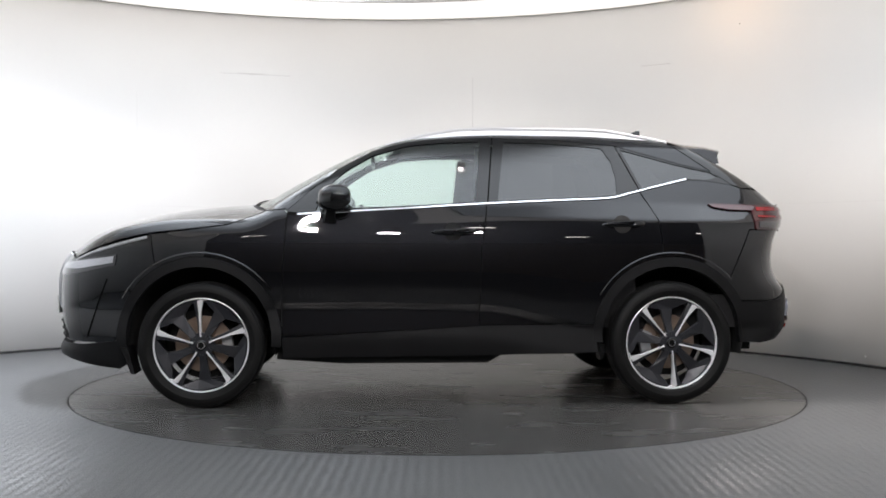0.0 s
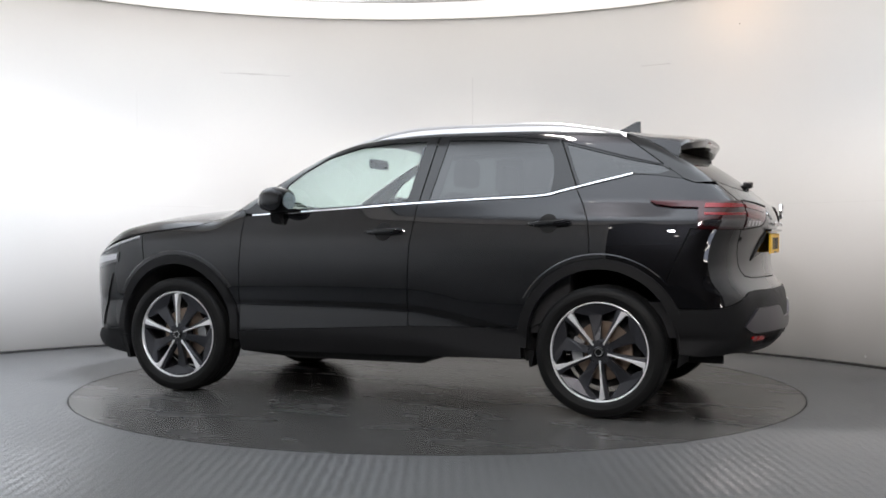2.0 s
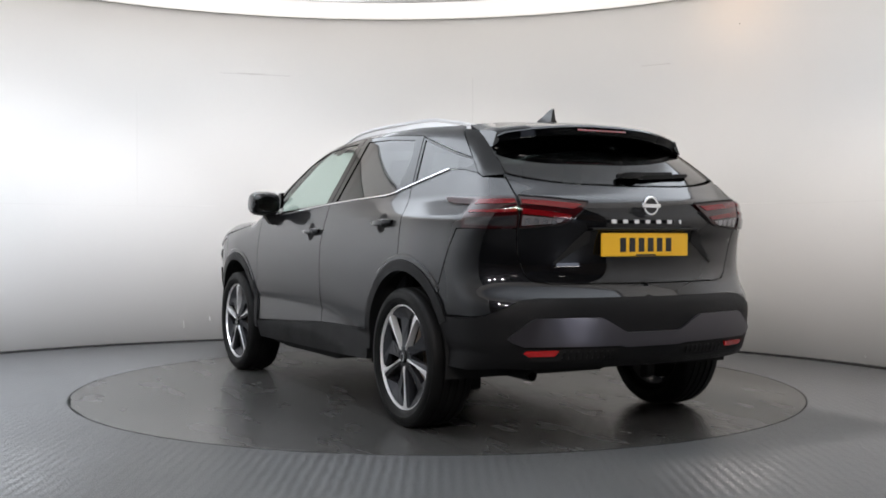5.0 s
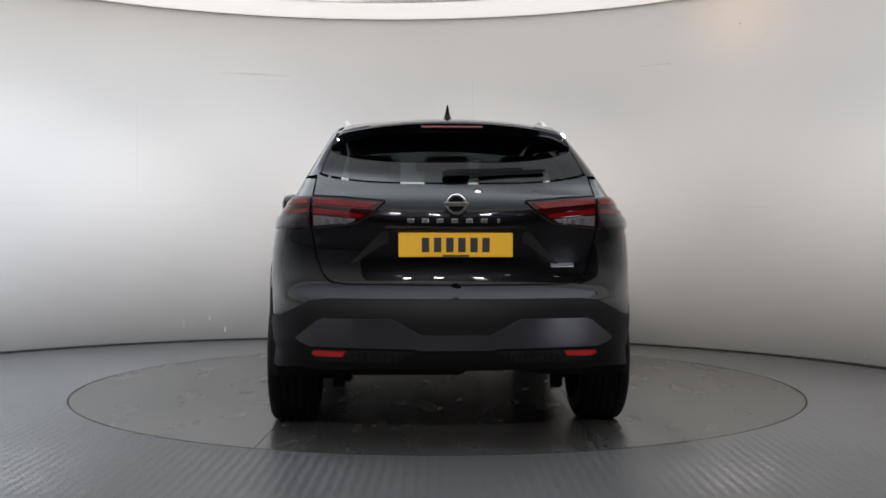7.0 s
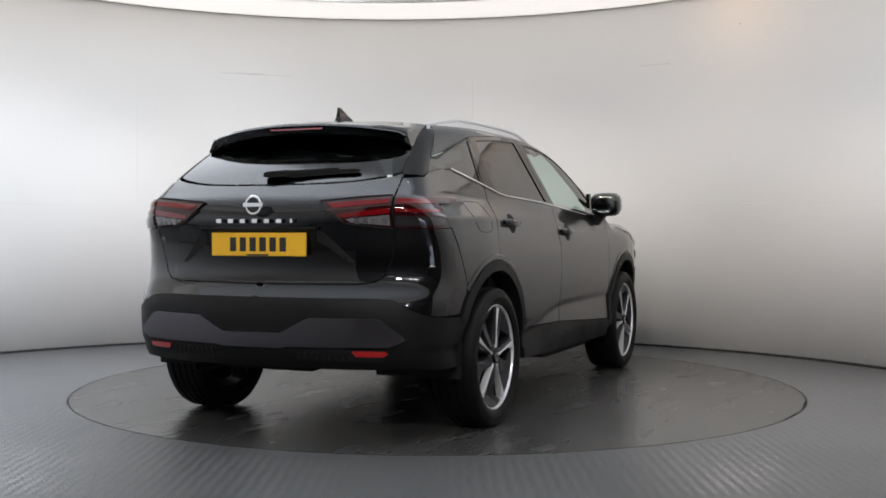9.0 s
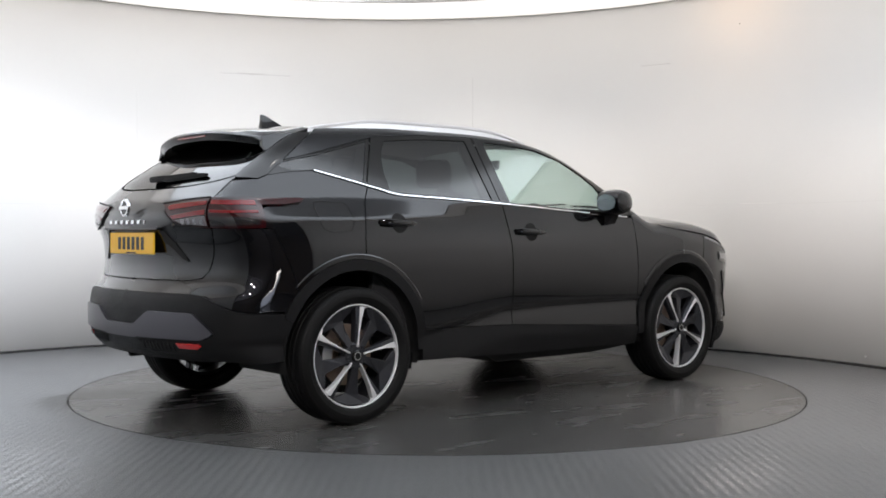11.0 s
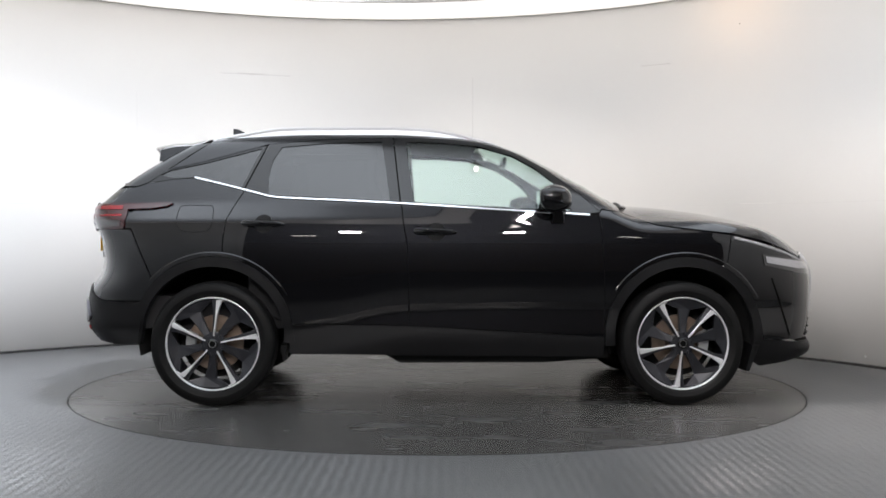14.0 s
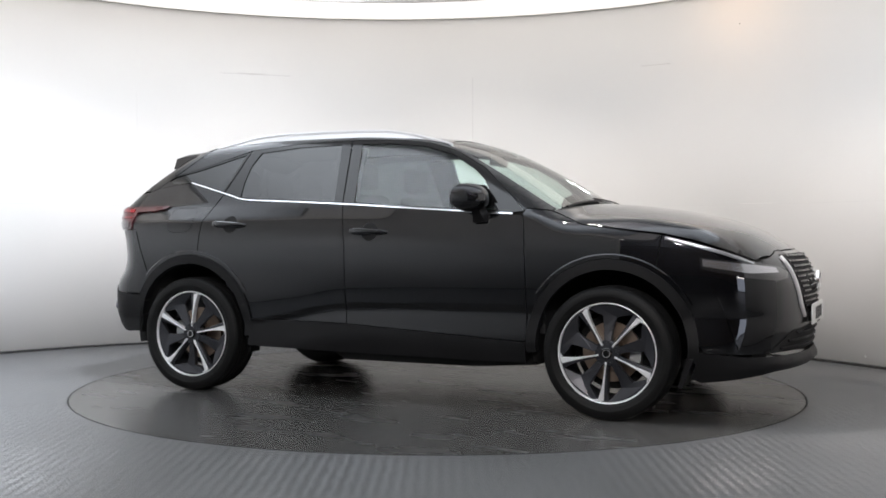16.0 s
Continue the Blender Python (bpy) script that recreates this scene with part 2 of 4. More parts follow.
    for i in range(1, len(t) - 1):
        if d[i - 1] * d[i] > 0:
            w1, w2 = 2 * h[i] + h[i - 1], h[i] + 2 * h[i - 1]
            m[i] = (w1 + w2) / (w1 / d[i - 1] + w2 / d[i])
    g = np.linspace(t[0], t[-1], 1200)
    k = np.clip(np.searchsorted(t, g, side="right") - 1, 0, len(t) - 2)
    s = (g - t[k]) / h[k]
    v = (y[k] * (1 + 2 * s) * (1 - s) ** 2 + h[k] * m[k] * s * (1 - s) ** 2 + y[k + 1] * s * s * (3 - 2 * s) + h[k] * m[k + 1] * s * s * (s - 1))
    return lambda q: np.interp(q, g, v)


# Lengthwise lines of the body: x forward from the middle of the wheelbase, z up from the floor.
Z_CREASE = curve((2.3, 0.84), (1.8, 0.905), (0.88, 0.985), (-0.23, 1.062), (-0.8, 1.062), (-1.27, 1.055), (-1.8, 1.045), (-2.3, 1.03))
Z_BELT = curve((2.3, 0.93), (1.6, 1.0), (0.9, 1.075), (0.74, 1.085), (-0.27, 1.14), (-0.99, 1.155), (-1.6, 1.145), (-2.3, 1.12))
Y_LOW = curve((2.3, -0.26), (2.1, -0.145), (1.9, -0.07), (1.7, -0.025), (1.33, 0.0), (0.9, 0.0), (-1.0, 0.0), (-1.35, 0.0), (-1.7, -0.02), (-1.9, -0.05), (-2.1, -0.095), (-2.3, -0.15))
Y_SEC = curve((0.15, 0.80), (0.28, 0.862), (0.40, 0.888), (0.46, 0.883), (0.50, 0.879), (0.54, 0.875), (0.558, 0.874), (0.575, 0.883), (0.61, 0.888), (0.68, 0.894), (0.78, 0.897), (0.88, 0.894), (0.95, 0.887), (1.0, 0.879), (1.07, 0.864), (1.2, 0.84))
Z_LOW = curve((2.3, 0.56), (0.5, 0.56), (-0.23, 0.546), (-0.45, 0.515), (-0.62, 0.475), (-0.9, 0.44), (-2.3, 0.44))
Y_CAB = curve((2.3, -0.22), (1.6, -0.06), (0.9, -0.012), (0.3, 0.0), (-0.4, 0.0), (-1.0, -0.026), (-1.47, -0.064), (-1.6, -0.074), (-1.9, -0.088), (-2.3, -0.12))
Z_TOP = curve((2.32, 0.62), (2.26, 0.76), (2.2, 0.875), (2.12, 0.925), (1.95, 1.012), (1.74, 1.078), (1.51, 1.12), (1.27, 1.147), (1.12, 1.158), (1.05, 1.176), (0.825, 1.296), (0.583, 1.425), (0.409, 1.504), (0.235, 1.553), (0.0, 1.583), (-0.36, 1.598), (-0.82, 1.598), (-1.18, 1.584), (-1.45, 1.558), (-1.56, 1.515), (-1.7, 1.435), (-1.9, 1.318), (-2.0, 1.245), (-2.1, 1.165), (-2.16, 1.09), (-2.3, 0.9))
DROP = curve((2.3, 0.05), (2.1, 0.038), (1.9, 0.036), (1.6, 0.038), (1.2, 0.055), (1.0, 0.06), (0.6, 0.06), (0.2, 0.045), (-0.4, 0.04), (-1.5, 0.05), (-2.0, 0.02), (-2.3, 0.0))
X_REAR = curve((0.15, -1.95), (0.29, -2.04), (0.35, -2.12), (0.40, -2.165), (0.47, -2.188), (0.58, -2.190), (0.64, -2.183), (0.67, -2.172), (0.70, -2.150), (0.73, -2.129), (0.77, -2.112), (0.82, -2.105), (0.92, -2.115), (1.0, -2.14), (1.08, -2.16), (1.13, -2.155), (1.17, -2.115), (1.25, -2.03), (1.6, -1.6))
X_NOSE = curve((0.15, 2.13), (0.21, 2.21), (0.26, 2.26), (0.30, 2.275), (0.36, 2.25), (0.5, 2.268), (0.68, 2.275), (0.76, 2.27), (0.84, 2.25), (0.9, 2.21), (1.1, 2.04))


def smax(a, b, k):
    h = np.maximum(k - np.abs(a - b), 0)
    return np.maximum(a, b) + h * h / (4 * k)


def body(x, y, z):
    """Negative inside the body, positive outside: sides, top, tail and nose, rounded into one another."""
    y = np.abs(y)
    zc, zb = Z_CREASE(x), Z_BELT(x)
    zl = z + (0.56 - Z_LOW(x)) * np.clip((0.8 - z) / 0.2, 0, 1)
    low = Y_SEC(np.minimum(zl, zc)) + Y_LOW(x)
    cab = 0.64 + (1.524 - np.maximum(z, zb)) * 0.53 + Y_CAB(x)
    t = np.clip((z - zc) / np.maximum(zb - zc, 0.02), 0, 1)
    side = y - (low * (1 - t) + cab * t)
    top = (z - (Z_TOP(x) - DROP(x) * (y / 0.62) ** 2.2)) * 0.85
    tail = X_REAR(z) + 0.125 * (y / 0.7) ** 2.3 - x
    nose = x - (X_NOSE(z) - 0.17 * (y / 0.7) ** 2.4)
    return smax(smax(side, top, 0.05), smax(tail, nose, 0.01), 0.13)


XR, XF, FAN = -1.2, 1.2, 0.9


def solve(o, d, lo, hi):
    """Where the rays from o along d leave the body."""
    a, b = np.full(len(o), lo, float), np.full(len(o), hi, float)
    for _ in range(34):
        m = (a + b) / 2
        p = o + d * m[:, None]
        out = body(p[:, 0], p[:, 1], p[:, 2]) > 0
        b, a = np.where(out, m, b), np.where(out, a, m)
    return o + d * ((a + b) / 2)[:, None]


def grad(p):
    e, g = 1e-3, []
    for i in range(3):
        q, r = p.copy(), p.copy()
        q[:, i] += e
        r[:, i] -= e
        g.append(body(*q.T) - body(*r.T))
    g = np.array(g).T
    return g / np.maximum(np.linalg.norm(g, axis=1), 1e-9)[:, None]


# Two charts of the body: round its sides (u along it, z), and its top (x, y).
def from_round(uv):
    u, z = uv[:, 0], uv[:, 1]
    a = np.where(u < XR, (XR - u) / FAN, np.where(u > XF, (XF - u) / FAN, 0))
    o = np.stack([np.clip(u, XR, XF), 0 * u, z], 1)
    d = np.stack([-np.sin(a), np.cos(a), 0 * u], 1)
    return solve(o, d, 0.05, 1.6)


def to_round(p):
    x, y = p[:, 0], np.abs(p[:, 1])
    u = np.where(x < XR, XR - FAN * np.arctan2(XR - x, y), np.where(x > XF, XF + FAN * np.arctan2(x - XF, y), x))
    return np.stack([u, p[:, 2]], 1)


def from_top(uv):
    o = np.stack([uv[:, 0], uv[:, 1], 0 * uv[:, 0] + 0.6], 1)
    return solve(o, np.tile([0.0, 0.0, 1.0], (len(o), 1)), 0.0, 1.3)


def to_top(p):
    return p[:, :2].copy()


def dense(pts, step=0.025):
    out = []
    for a, b in zip(pts, pts[1:]):
        n = max(1, int(math.dist(a, b) / step))
        out += [[a[0] + (b[0] - a[0]) * i / n, a[1] + (b[1] - a[1]) * i / n] for i in range(n)]
    return np.array(out + [list(pts[-1])], float)


def bend(pts, step=0.025):
    """A smooth line through the given points (Catmull-Rom)."""
    p = [np.array(q, float) for q in pts]
    p = [2 * p[0] - p[1]] + p + [2 * p[-1] - p[-2]]
    out = []
    for a, b, c, d in zip(p, p[1:], p[2:], p[3:]):
        n = max(2, int(np.linalg.norm(c - b) / step))
        for i in range(n):
            t = i / n
            out.append(0.5 * (2 * b + (c - a) * t + (2 * a - 5 * b + 4 * c - d) * t * t + (3 * b - a - 3 * c + d) * t ** 3))
    return np.array(out + [p[-2]])


# Lines on the body: by (x, z) on its side, (y, z) on its tail or nose, (x, y) on its top.
def on_side(pts, smooth=False):
    q = bend(pts) if smooth else dense(pts)
    o = np.stack([q[:, 0], 0 * q[:, 0], q[:, 1]], 1)
    return solve(o, np.tile([0.0, 1.0, 0.0], (len(o), 1)), 0.02, 1.3)


def on_tail(pts, smooth=False):
    q = bend(pts) if smooth else dense(pts)
    o = np.stack([0 * q[:, 0] - 0.9, q[:, 0], q[:, 1]], 1)
    return solve(o, np.tile([-1.0, 0.0, 0.0], (len(o), 1)), 0.1, 1.6)


def on_nose(pts, smooth=False):
    q = bend(pts) if smooth else dense(pts)
    o = np.stack([0 * q[:, 0] + 1.0, q[:, 0], q[:, 1]], 1)
    return solve(o, np.tile([1.0, 0.0, 0.0], (len(o), 1)), 0.1, 1.6)


def on_top(pts, smooth=False):
    return from_top(bend(pts) if smooth else dense(pts))


def clip(poly, axis, value, keep_above):
    out, n = [], len(poly)
    for i in range(n):
        a, b = poly[i], poly[(i + 1) % n]
        ia, ib = (a[axis] >= value) == keep_above, (b[axis] >= value) == keep_above
        if ia:
            out.append(a)
        if ia != ib:
            t = (value - a[axis]) / (b[axis] - a[axis])
            c = (a[0] + (b[0] - a[0]) * t, a[1] + (b[1] - a[1]) * t)
            out.append((value, c[1]) if axis == 0 else (c[0], value))
    return out


def inset(poly, d):
    p = np.array(poly)
    area = 0.5 * np.sum(p[:, 0] * np.roll(p[:, 1], -1) - np.roll(p[:, 0], -1) * p[:, 1])
    e0, e1 = p - np.roll(p, 1, 0), np.roll(p, -1, 0) - p
    n0 = np.stack([-e0[:, 1], e0[:, 0]], 1) / np.maximum(np.linalg.norm(e0, axis=1), 1e-9)[:, None]
    n1 = np.stack([-e1[:, 1], e1[:, 0]], 1) / np.maximum(np.linalg.norm(e1, axis=1), 1e-9)[:, None]
    m = n0 + n1
    m /= np.maximum((m * m).sum(1), 0.5)[:, None] / 2
    return p + m * d * (1 if area > 0 else -1)


def grid_fill(poly, du, dv):
    """The polygon cut into cells of du by dv, its outline kept."""
    poly = [tuple(map(float, q)) for q in poly]
    us, vs = [q[0] for q in poly], [q[1] for q in poly]
    index, pts, faces = {}, [], []
    for i in range(math.floor(min(us) / du), math.floor(max(us) / du) + 1):
        strip = clip(clip(poly, 0, i * du, True), 0, (i + 1) * du, False)
        if len(strip) < 3:
            continue
        lo, hi = min(q[1] for q in strip), max(q[1] for q in strip)
        for j in range(math.floor(lo / dv), math.floor(hi / dv) + 1):
            cell = clip(clip(strip, 1, j * dv, True), 1, (j + 1) * dv, False)
            f = []
            for q in cell:
                k = (round(q[0], 5), round(q[1], 5))
                if k not in index:
                    index[k] = len(pts)
                    pts.append(k)
                if not f or f[-1] != index[k]:
                    f.append(index[k])
            if len(f) > 1 and f[0] == f[-1]:
                f.pop()
            if len(set(f)) == len(f) and len(f) >= 3:
                a = sum(pts[f[k]][0] * pts[f[k - 1]][1] - pts[f[k - 1]][0] * pts[f[k]][1] for k in range(len(f)))
                if abs(a) > 1e-8:
                    faces.append(f if a < 0 else f[::-1])
    return np.array(pts), faces


def panel(name, lines, mat, parent, chart="round", gap=0.003, lift=0.0, thick=0.012, sides="pair", du=0.03, dv=0.015, label=""):
    """A body panel within the given lines. sides: pair (one object left, one right), whole (mirrored into one), mid (full width on top)."""
    to, back = (to_round, from_round) if chart == "round" else (to_top, from_top)
    poly = np.concatenate([to(l) for l in lines])
    keep = [0] + [i for i in range(1, len(poly)) if np.linalg.norm(poly[i] - poly[i - 1]) > 1e-4]
    poly = poly[keep]
    if np.linalg.norm(poly[0] - poly[-1]) < 1e-4:
        poly = poly[:-1]
    if gap:
        mid = np.abs(from_round(poly)[:, 1]) < 0.004 if sides == "whole" and chart == "round" else None
        new_poly = inset(poly, gap)
        if mid is not None:
            new_poly[mid, 0] = poly[mid, 0]
        poly = new_poly
    uv, faces = grid_fill(poly, du, dv)
    p = back(uv)
    n = grad(p)
    v = p + n * lift
    if chart == "round":
        faces = [f[::-1] for f in faces]
    count = {}
    for f in faces:
        for a, b in zip(f, f[1:] + f[:1]):
            count[(a, b)] = count.get((a, b), 0) + 1
    rim = [(a, b) for (a, b) in count if (b, a) not in count]
    if sides == "whole":
        rim = [(a, b) for a, b in rim if abs(v[a][1]) > 0.003 or abs(v[b][1]) > 0.003]
    if thick:
        k, verts, ring = len(v), list(v), {}
        for a, b in rim:
            for c in (a, b):
                if c not in ring:
                    ring[c] = len(verts)
                    verts += [v[c], v[c] - n[c] * thick]
        faces = faces + [[ring[b], ring[a], ring[a] + 1, ring[b] + 1] for a, b in rim]
        v = np.array(verts)
    made = []
    if sides == "mid":
        return mesh_part(name, v, faces, mat, parent, label)
    other = v * np.array([1, -1, 1])
    flipped = [f[::-1] for f in faces]
    if sides == "whole":
        m = len(v)
        ob = mesh_part(name, np.concatenate([v, other]), faces + [[i + m for i in f] for f in flipped], mat, parent, label)
        bm = bmesh.new()
        bm.from_mesh(ob.data)
        bmesh.ops.remove_doubles(bm, verts=[w for w in bm.verts if abs(w.co.y) < 0.004], dist=0.0012)
        bm.to_mesh(ob.data)
        bm.free()
        return ob
    return (mesh_part(name, v, faces, mat, parent, label), mesh_part(name, other, flipped, mat, parent, label))


def ribbon(name, line, width, lift, thick, mat, parent, sides="pair", label=""):
    """A raised strip along a line on the body."""
    p = np.asarray(line)
    n = grad(p)
    t = np.gradient(p, axis=0)
    t /= np.linalg.norm(t, axis=1)[:, None]
    w = np.cross(n, t)
    w /= np.linalg.norm(w, axis=1)[:, None]
    sec = []
    for a, h in ((-0.5, -thick), (-0.5, lift * 0.4), (-0.3, lift), (0.3, lift), (0.5, lift * 0.4), (0.5, -thick)):
        sec.append(p + w * (a * width) + n * h)
    m, k = len(p), len(sec)
    v = np.concatenate([np.array([s[i] for s in sec]) for i in range(m)])
    f = [(i * k + j, i * k + j + 1, (i + 1) * k + j + 1, (i + 1) * k + j) for i in range(m - 1) for j in range(k - 1)]
    f += [tuple(range(k)), tuple((m - 1) * k + j for j in range(k - 1, -1, -1))]
    a = mesh_part(name, v, f, mat, parent, label, smooth=False)
    if sides != "pair":
        return a
    return a, mesh_part(name, v * np.array([1, -1, 1]), [q[::-1] for q in f], mat, parent, label, smooth=False)


PAINT = material("metallic_black_paint", (0.0054, 0.0058, 0.0072), 0.38, 0.9, Coat_Weight=1.0, Coat_Roughness=0.02, Coat_IOR=1.5, Specular_IOR_Level=0.2)
TRIM = mottle(material("matt_black_cladding", (0.012, 0.012, 0.013), 0.5, Specular_IOR_Level=0.15), 6, (0.006, 0.006, 0.0065), (0.010, 0.010, 0.0105), rough=(0.38, 0.5), bump=0.15, bump_scale=900)
GLOSS_TRIM = material("piano_black_trim", (0.004, 0.004, 0.004), 0.06)
CHROME = material("brushed_chrome", (0.82, 0.82, 0.83), 0.16, 1.0)
SATIN = material("satin_silver", (0.70, 0.70, 0.71), 0.36, 0.4)
SKID = material("dark_silver_bumper_insert", (0.13, 0.125, 0.138), 0.28, 0.95)
RUBBER = mottle(material("tyre_rubber", (0.012, 0.012, 0.012), 0.6, Specular_IOR_Level=0.14), 9, (0.004, 0.004, 0.004), (0.008, 0.008, 0.008), rough=(0.42, 0.6), bump=0.1, bump_scale=500)
# also stands in for shade in recesses and under the tail
SHELL = material("black_shell_and_shade", (0.004, 0.004, 0.004), 0.9)
RED = material("red_lamp_lens", (0.13, 0.003, 0.005), 0.14, Coat_Weight=1.0, Specular_IOR_Level=0.1)
REFLECTOR = material("red_reflector", (0.42, 0.008, 0.008), 0.2, Coat_Weight=1.0)
RED_DARK = material("dark_red_lamp_lens", (0.025, 0.002, 0.003), 0.06, Coat_Weight=1.0, Specular_IOR_Level=0.1)
LENS = material("clear_lamp_lens", (0.20, 0.19, 0.20), 0.16, 0.4, Coat_Weight=1.0)
LENS_SMOKE = material("smoked_lamp_lens", (0.02, 0.02, 0.022), 0.05, 0.2, Coat_Weight=1.0)
YELLOW = material("yellow_plate", (0.78, 0.43, 0.012), 0.45)
HEAD = material("headlamp_reflector", (0.40, 0.40, 0.42), 0.22, 0.9, Coat_Weight=1.0)
DRL = material("clear_daytime_lens", (0.28, 0.28, 0.29), 0.2, 0.3, Coat_Weight=1.0)
WHITE_PLATE = material("white_plate", (0.75, 0.75, 0.73), 0.45)
INK = material("black_plate_ink", (0.01, 0.01, 0.012), 0.5)


def glass_material(name, tint, mix):
    """A thin pane: part see-through with a tint, part mirror by its angle."""
    m = bpy.data.materials.new(name)
    m.use_nodes = True
    n, l = m.node_tree.nodes, m.node_tree.links
    n.remove(n["Principled BSDF"])
    tr, gl, mx, lw = n.new("ShaderNodeBsdfTransparent"), n.new("ShaderNodeBsdfGlossy"), n.new("ShaderNodeMixShader"), n.new("ShaderNodeLayerWeight")
    tr.inputs[0].default_value = (*tint, 1)
    gl.inputs["Roughness"].default_value = 0.01
    lw.inputs["Blend"].default_value = 0.5
    po, sc = n.new("ShaderNodeMath"), n.new("ShaderNodeMath")
    po.operation, sc.operation = "POWER", "MULTIPLY_ADD"
    po.inputs[1].default_value, sc.inputs[1].default_value, sc.inputs[2].default_value = 4.0, 0.85, mix
    l.new(lw.outputs["Facing"], po.inputs[0])
    l.new(po.outputs[0], sc.inputs[0])
    l.new(sc.outputs[0], mx.inputs[0])
    l.new(tr.outputs[0], mx.inputs[1])
    l.new(gl.outputs[0], mx.inputs[2])
    l.new(mx.outputs[0], n["Material Output"].inputs[0])
    return m


GLASS = glass_material("pale_green_window_glass", (0.78, 0.90, 0.86), 0.085)
PRIVACY = glass_material("dark_privacy_glass", (0.05, 0.058, 0.062), 0.09)

car = tagged(new("car"), "glossy black crossover car with chrome window strip, parked on the turntable", "car")
OFFX, OFFY = 0.045, 0.006
HUBS = (1.3325, -1.3325)


def arch(cx, r, a0, a1, n=40):
    """Points of an arch round a wheel, by the angle from forward, over the top."""
    return [(cx + r * math.cos(radians(a0 + (a1 - a0) * i / n)), 0.387 + r * math.sin(radians(a0 + (a1 - a0) * i / n))) for i in range(n + 1)]


def arch_angle(cx, r, x, front=False):
    return math.degrees(math.acos(max(-1, min(1, (x - cx) / r))))


RO = 0.452
F, B, ARCH_Z = HUBS[0] + 0.012, HUBS[1], 0.387
SILL = [(0.885, 0.392), (-0.226, 0.452), (-0.889, 0.462)]
A_CUT = [(0.856, 1.088), (0.868, 1.0), (0.88, 0.80), (0.887, 0.585)]
B_CUT = [(-0.27, 1.142), (-0.262, 1.06), (-0.236, 0.9), (-0.228, 0.6), (-0.226, 0.452)]
C_CUT = [(-1.173, 1.222), (-1.225, 1.13), (-1.262, 1.05), (-1.275, 0.95), (-1.279, 0.836)]
BELT = [(0.80, 1.082), (0.74, 1.086), (0.25, 1.115), (-0.27, 1.146), (-0.65, 1.165), (-0.98, 1.181), (-1.10, 1.207), (-1.25, 1.245), (-1.468, 1.298)]
HOOD = [(0.99, 1.103), (1.07, 1.072), (1.19, 1.025), (1.4, 0.998), (1.614, 0.972)]
HOOD_TIP = [(1.614, 0.972), (1.8, 0.928), (1.95, 0.882), (2.06, 0.835)]
HATCH = [(-1.40, 1.512), (-1.55, 1.405), (-1.66, 1.325), (-1.738, 1.268), (-1.80, 1.245)]
PILLAR = [(1.0, 0.70), (0.83, 0.685), (0.57, 0.635), (0.3, 0.585), (0.1, 0.572), (-0.4, 0.578), (-1.0, 0.556), (-1.36, 0.53)]

a_at = lambda x, c: arch_angle(c, RO, x)
z_arch = lambda x, c: ARCH_Z + math.sqrt(max(RO * RO - (x - c) ** 2, 0))

# ---- painted panels ----
panel("front_wing", [on_side(HOOD), on_side([(1.614, 0.972), (1.583, z_arch(1.583, F))]), on_side(arch(F, RO, a_at(1.583, F), a_at(0.887, F))),
                     on_side(A_CUT[::-1]), on_side([(0.856, 1.088), (0.87, 1.115), (0.99, 1.103)])], PAINT, car)
panel("front_door", [on_side(BELT[1:4][::-1]), on_side([(0.74, 1.086), (0.856, 1.079)]), on_side(A_CUT), on_side([(0.887, 0.585), (0.885, 0.392)]), on_side(SILL[:2]), on_side(B_CUT[::-1])], PAINT, car)
panel("rear_door", [on_side(BELT[3:7]), on_side([BELT[6], (-1.173, 1.222)]), on_side(C_CUT), on_side(arch(B, RO, a_at(-1.279, B), a_at(-0.889, B))),
                    on_side([(-0.889, z_arch(-0.889, B)), (-0.889, 0.461)]), on_side(SILL[1:][::-1]), on_side(B_CUT[::-1])], PAINT, car)
TAIL_CUT = [(-1.80, 1.0), (-1.665, ARCH_Z + math.sqrt(RO * RO - 0.3325 ** 2))]
panel("rear_wing", [on_side(C_CUT), on_side(arch(B, RO, a_at(-1.279, B), a_at(-1.665, B))), on_side(TAIL_CUT[::-1]), on_tail([(0.80, 1.0), (0.66, 1.0)]),
                    on_tail([(0.66, 1.0), (0.656, 1.14), (0.645, 1.235)], True), on_side([(-1.80, 1.245), (-1.738, 1.268), (-1.6, 1.290), (-1.468, 1.298)]),
                    on_side([BELT[8], BELT[7], (-1.173, 1.222)])], PAINT, car)
CLAD_LINE = [(0.80, 0.600), (0.73, 0.635), (0.66, 0.668), (0.58, 0.676), (0.0, 0.676)]
panel("rear_bumper_skin", [on_side(TAIL_CUT), on_side(arch(B, RO, a_at(-1.665, B), 153)), on_side([(B + RO * math.cos(radians(153)), ARCH_Z + RO * math.sin(radians(153))), (-1.92, 0.592)]), on_tail(CLAD_LINE),
                           on_tail([(0, 0.676), (0, 0.739)]), on_tail([(0.0, 0.739), (0.5, 0.742), (0.575, 0.754), (0.612, 0.79), (0.64, 0.87), (0.66, 1.0), (0.80, 1.0)])], PAINT, car, sides="whole", label="gloss black painted upper bumper")
TAILGATE_EDGE = [(0.645, 1.235), (0.656, 1.14), (0.66, 1.0), (0.64, 0.87), (0.612, 0.79), (0.575, 0.754), (0.5, 0.742), (0.0, 0.739)]
tailgate = panel("tailgate", [on_tail(TAILGATE_EDGE), on_tail([(0, 0.739), (0, 1.205)]), on_tail([(0, 1.205), (0.35, 1.212), (0.56, 1.236), (0.645, 1.262)], True)], PAINT, car, sides="whole", gap=0.003)
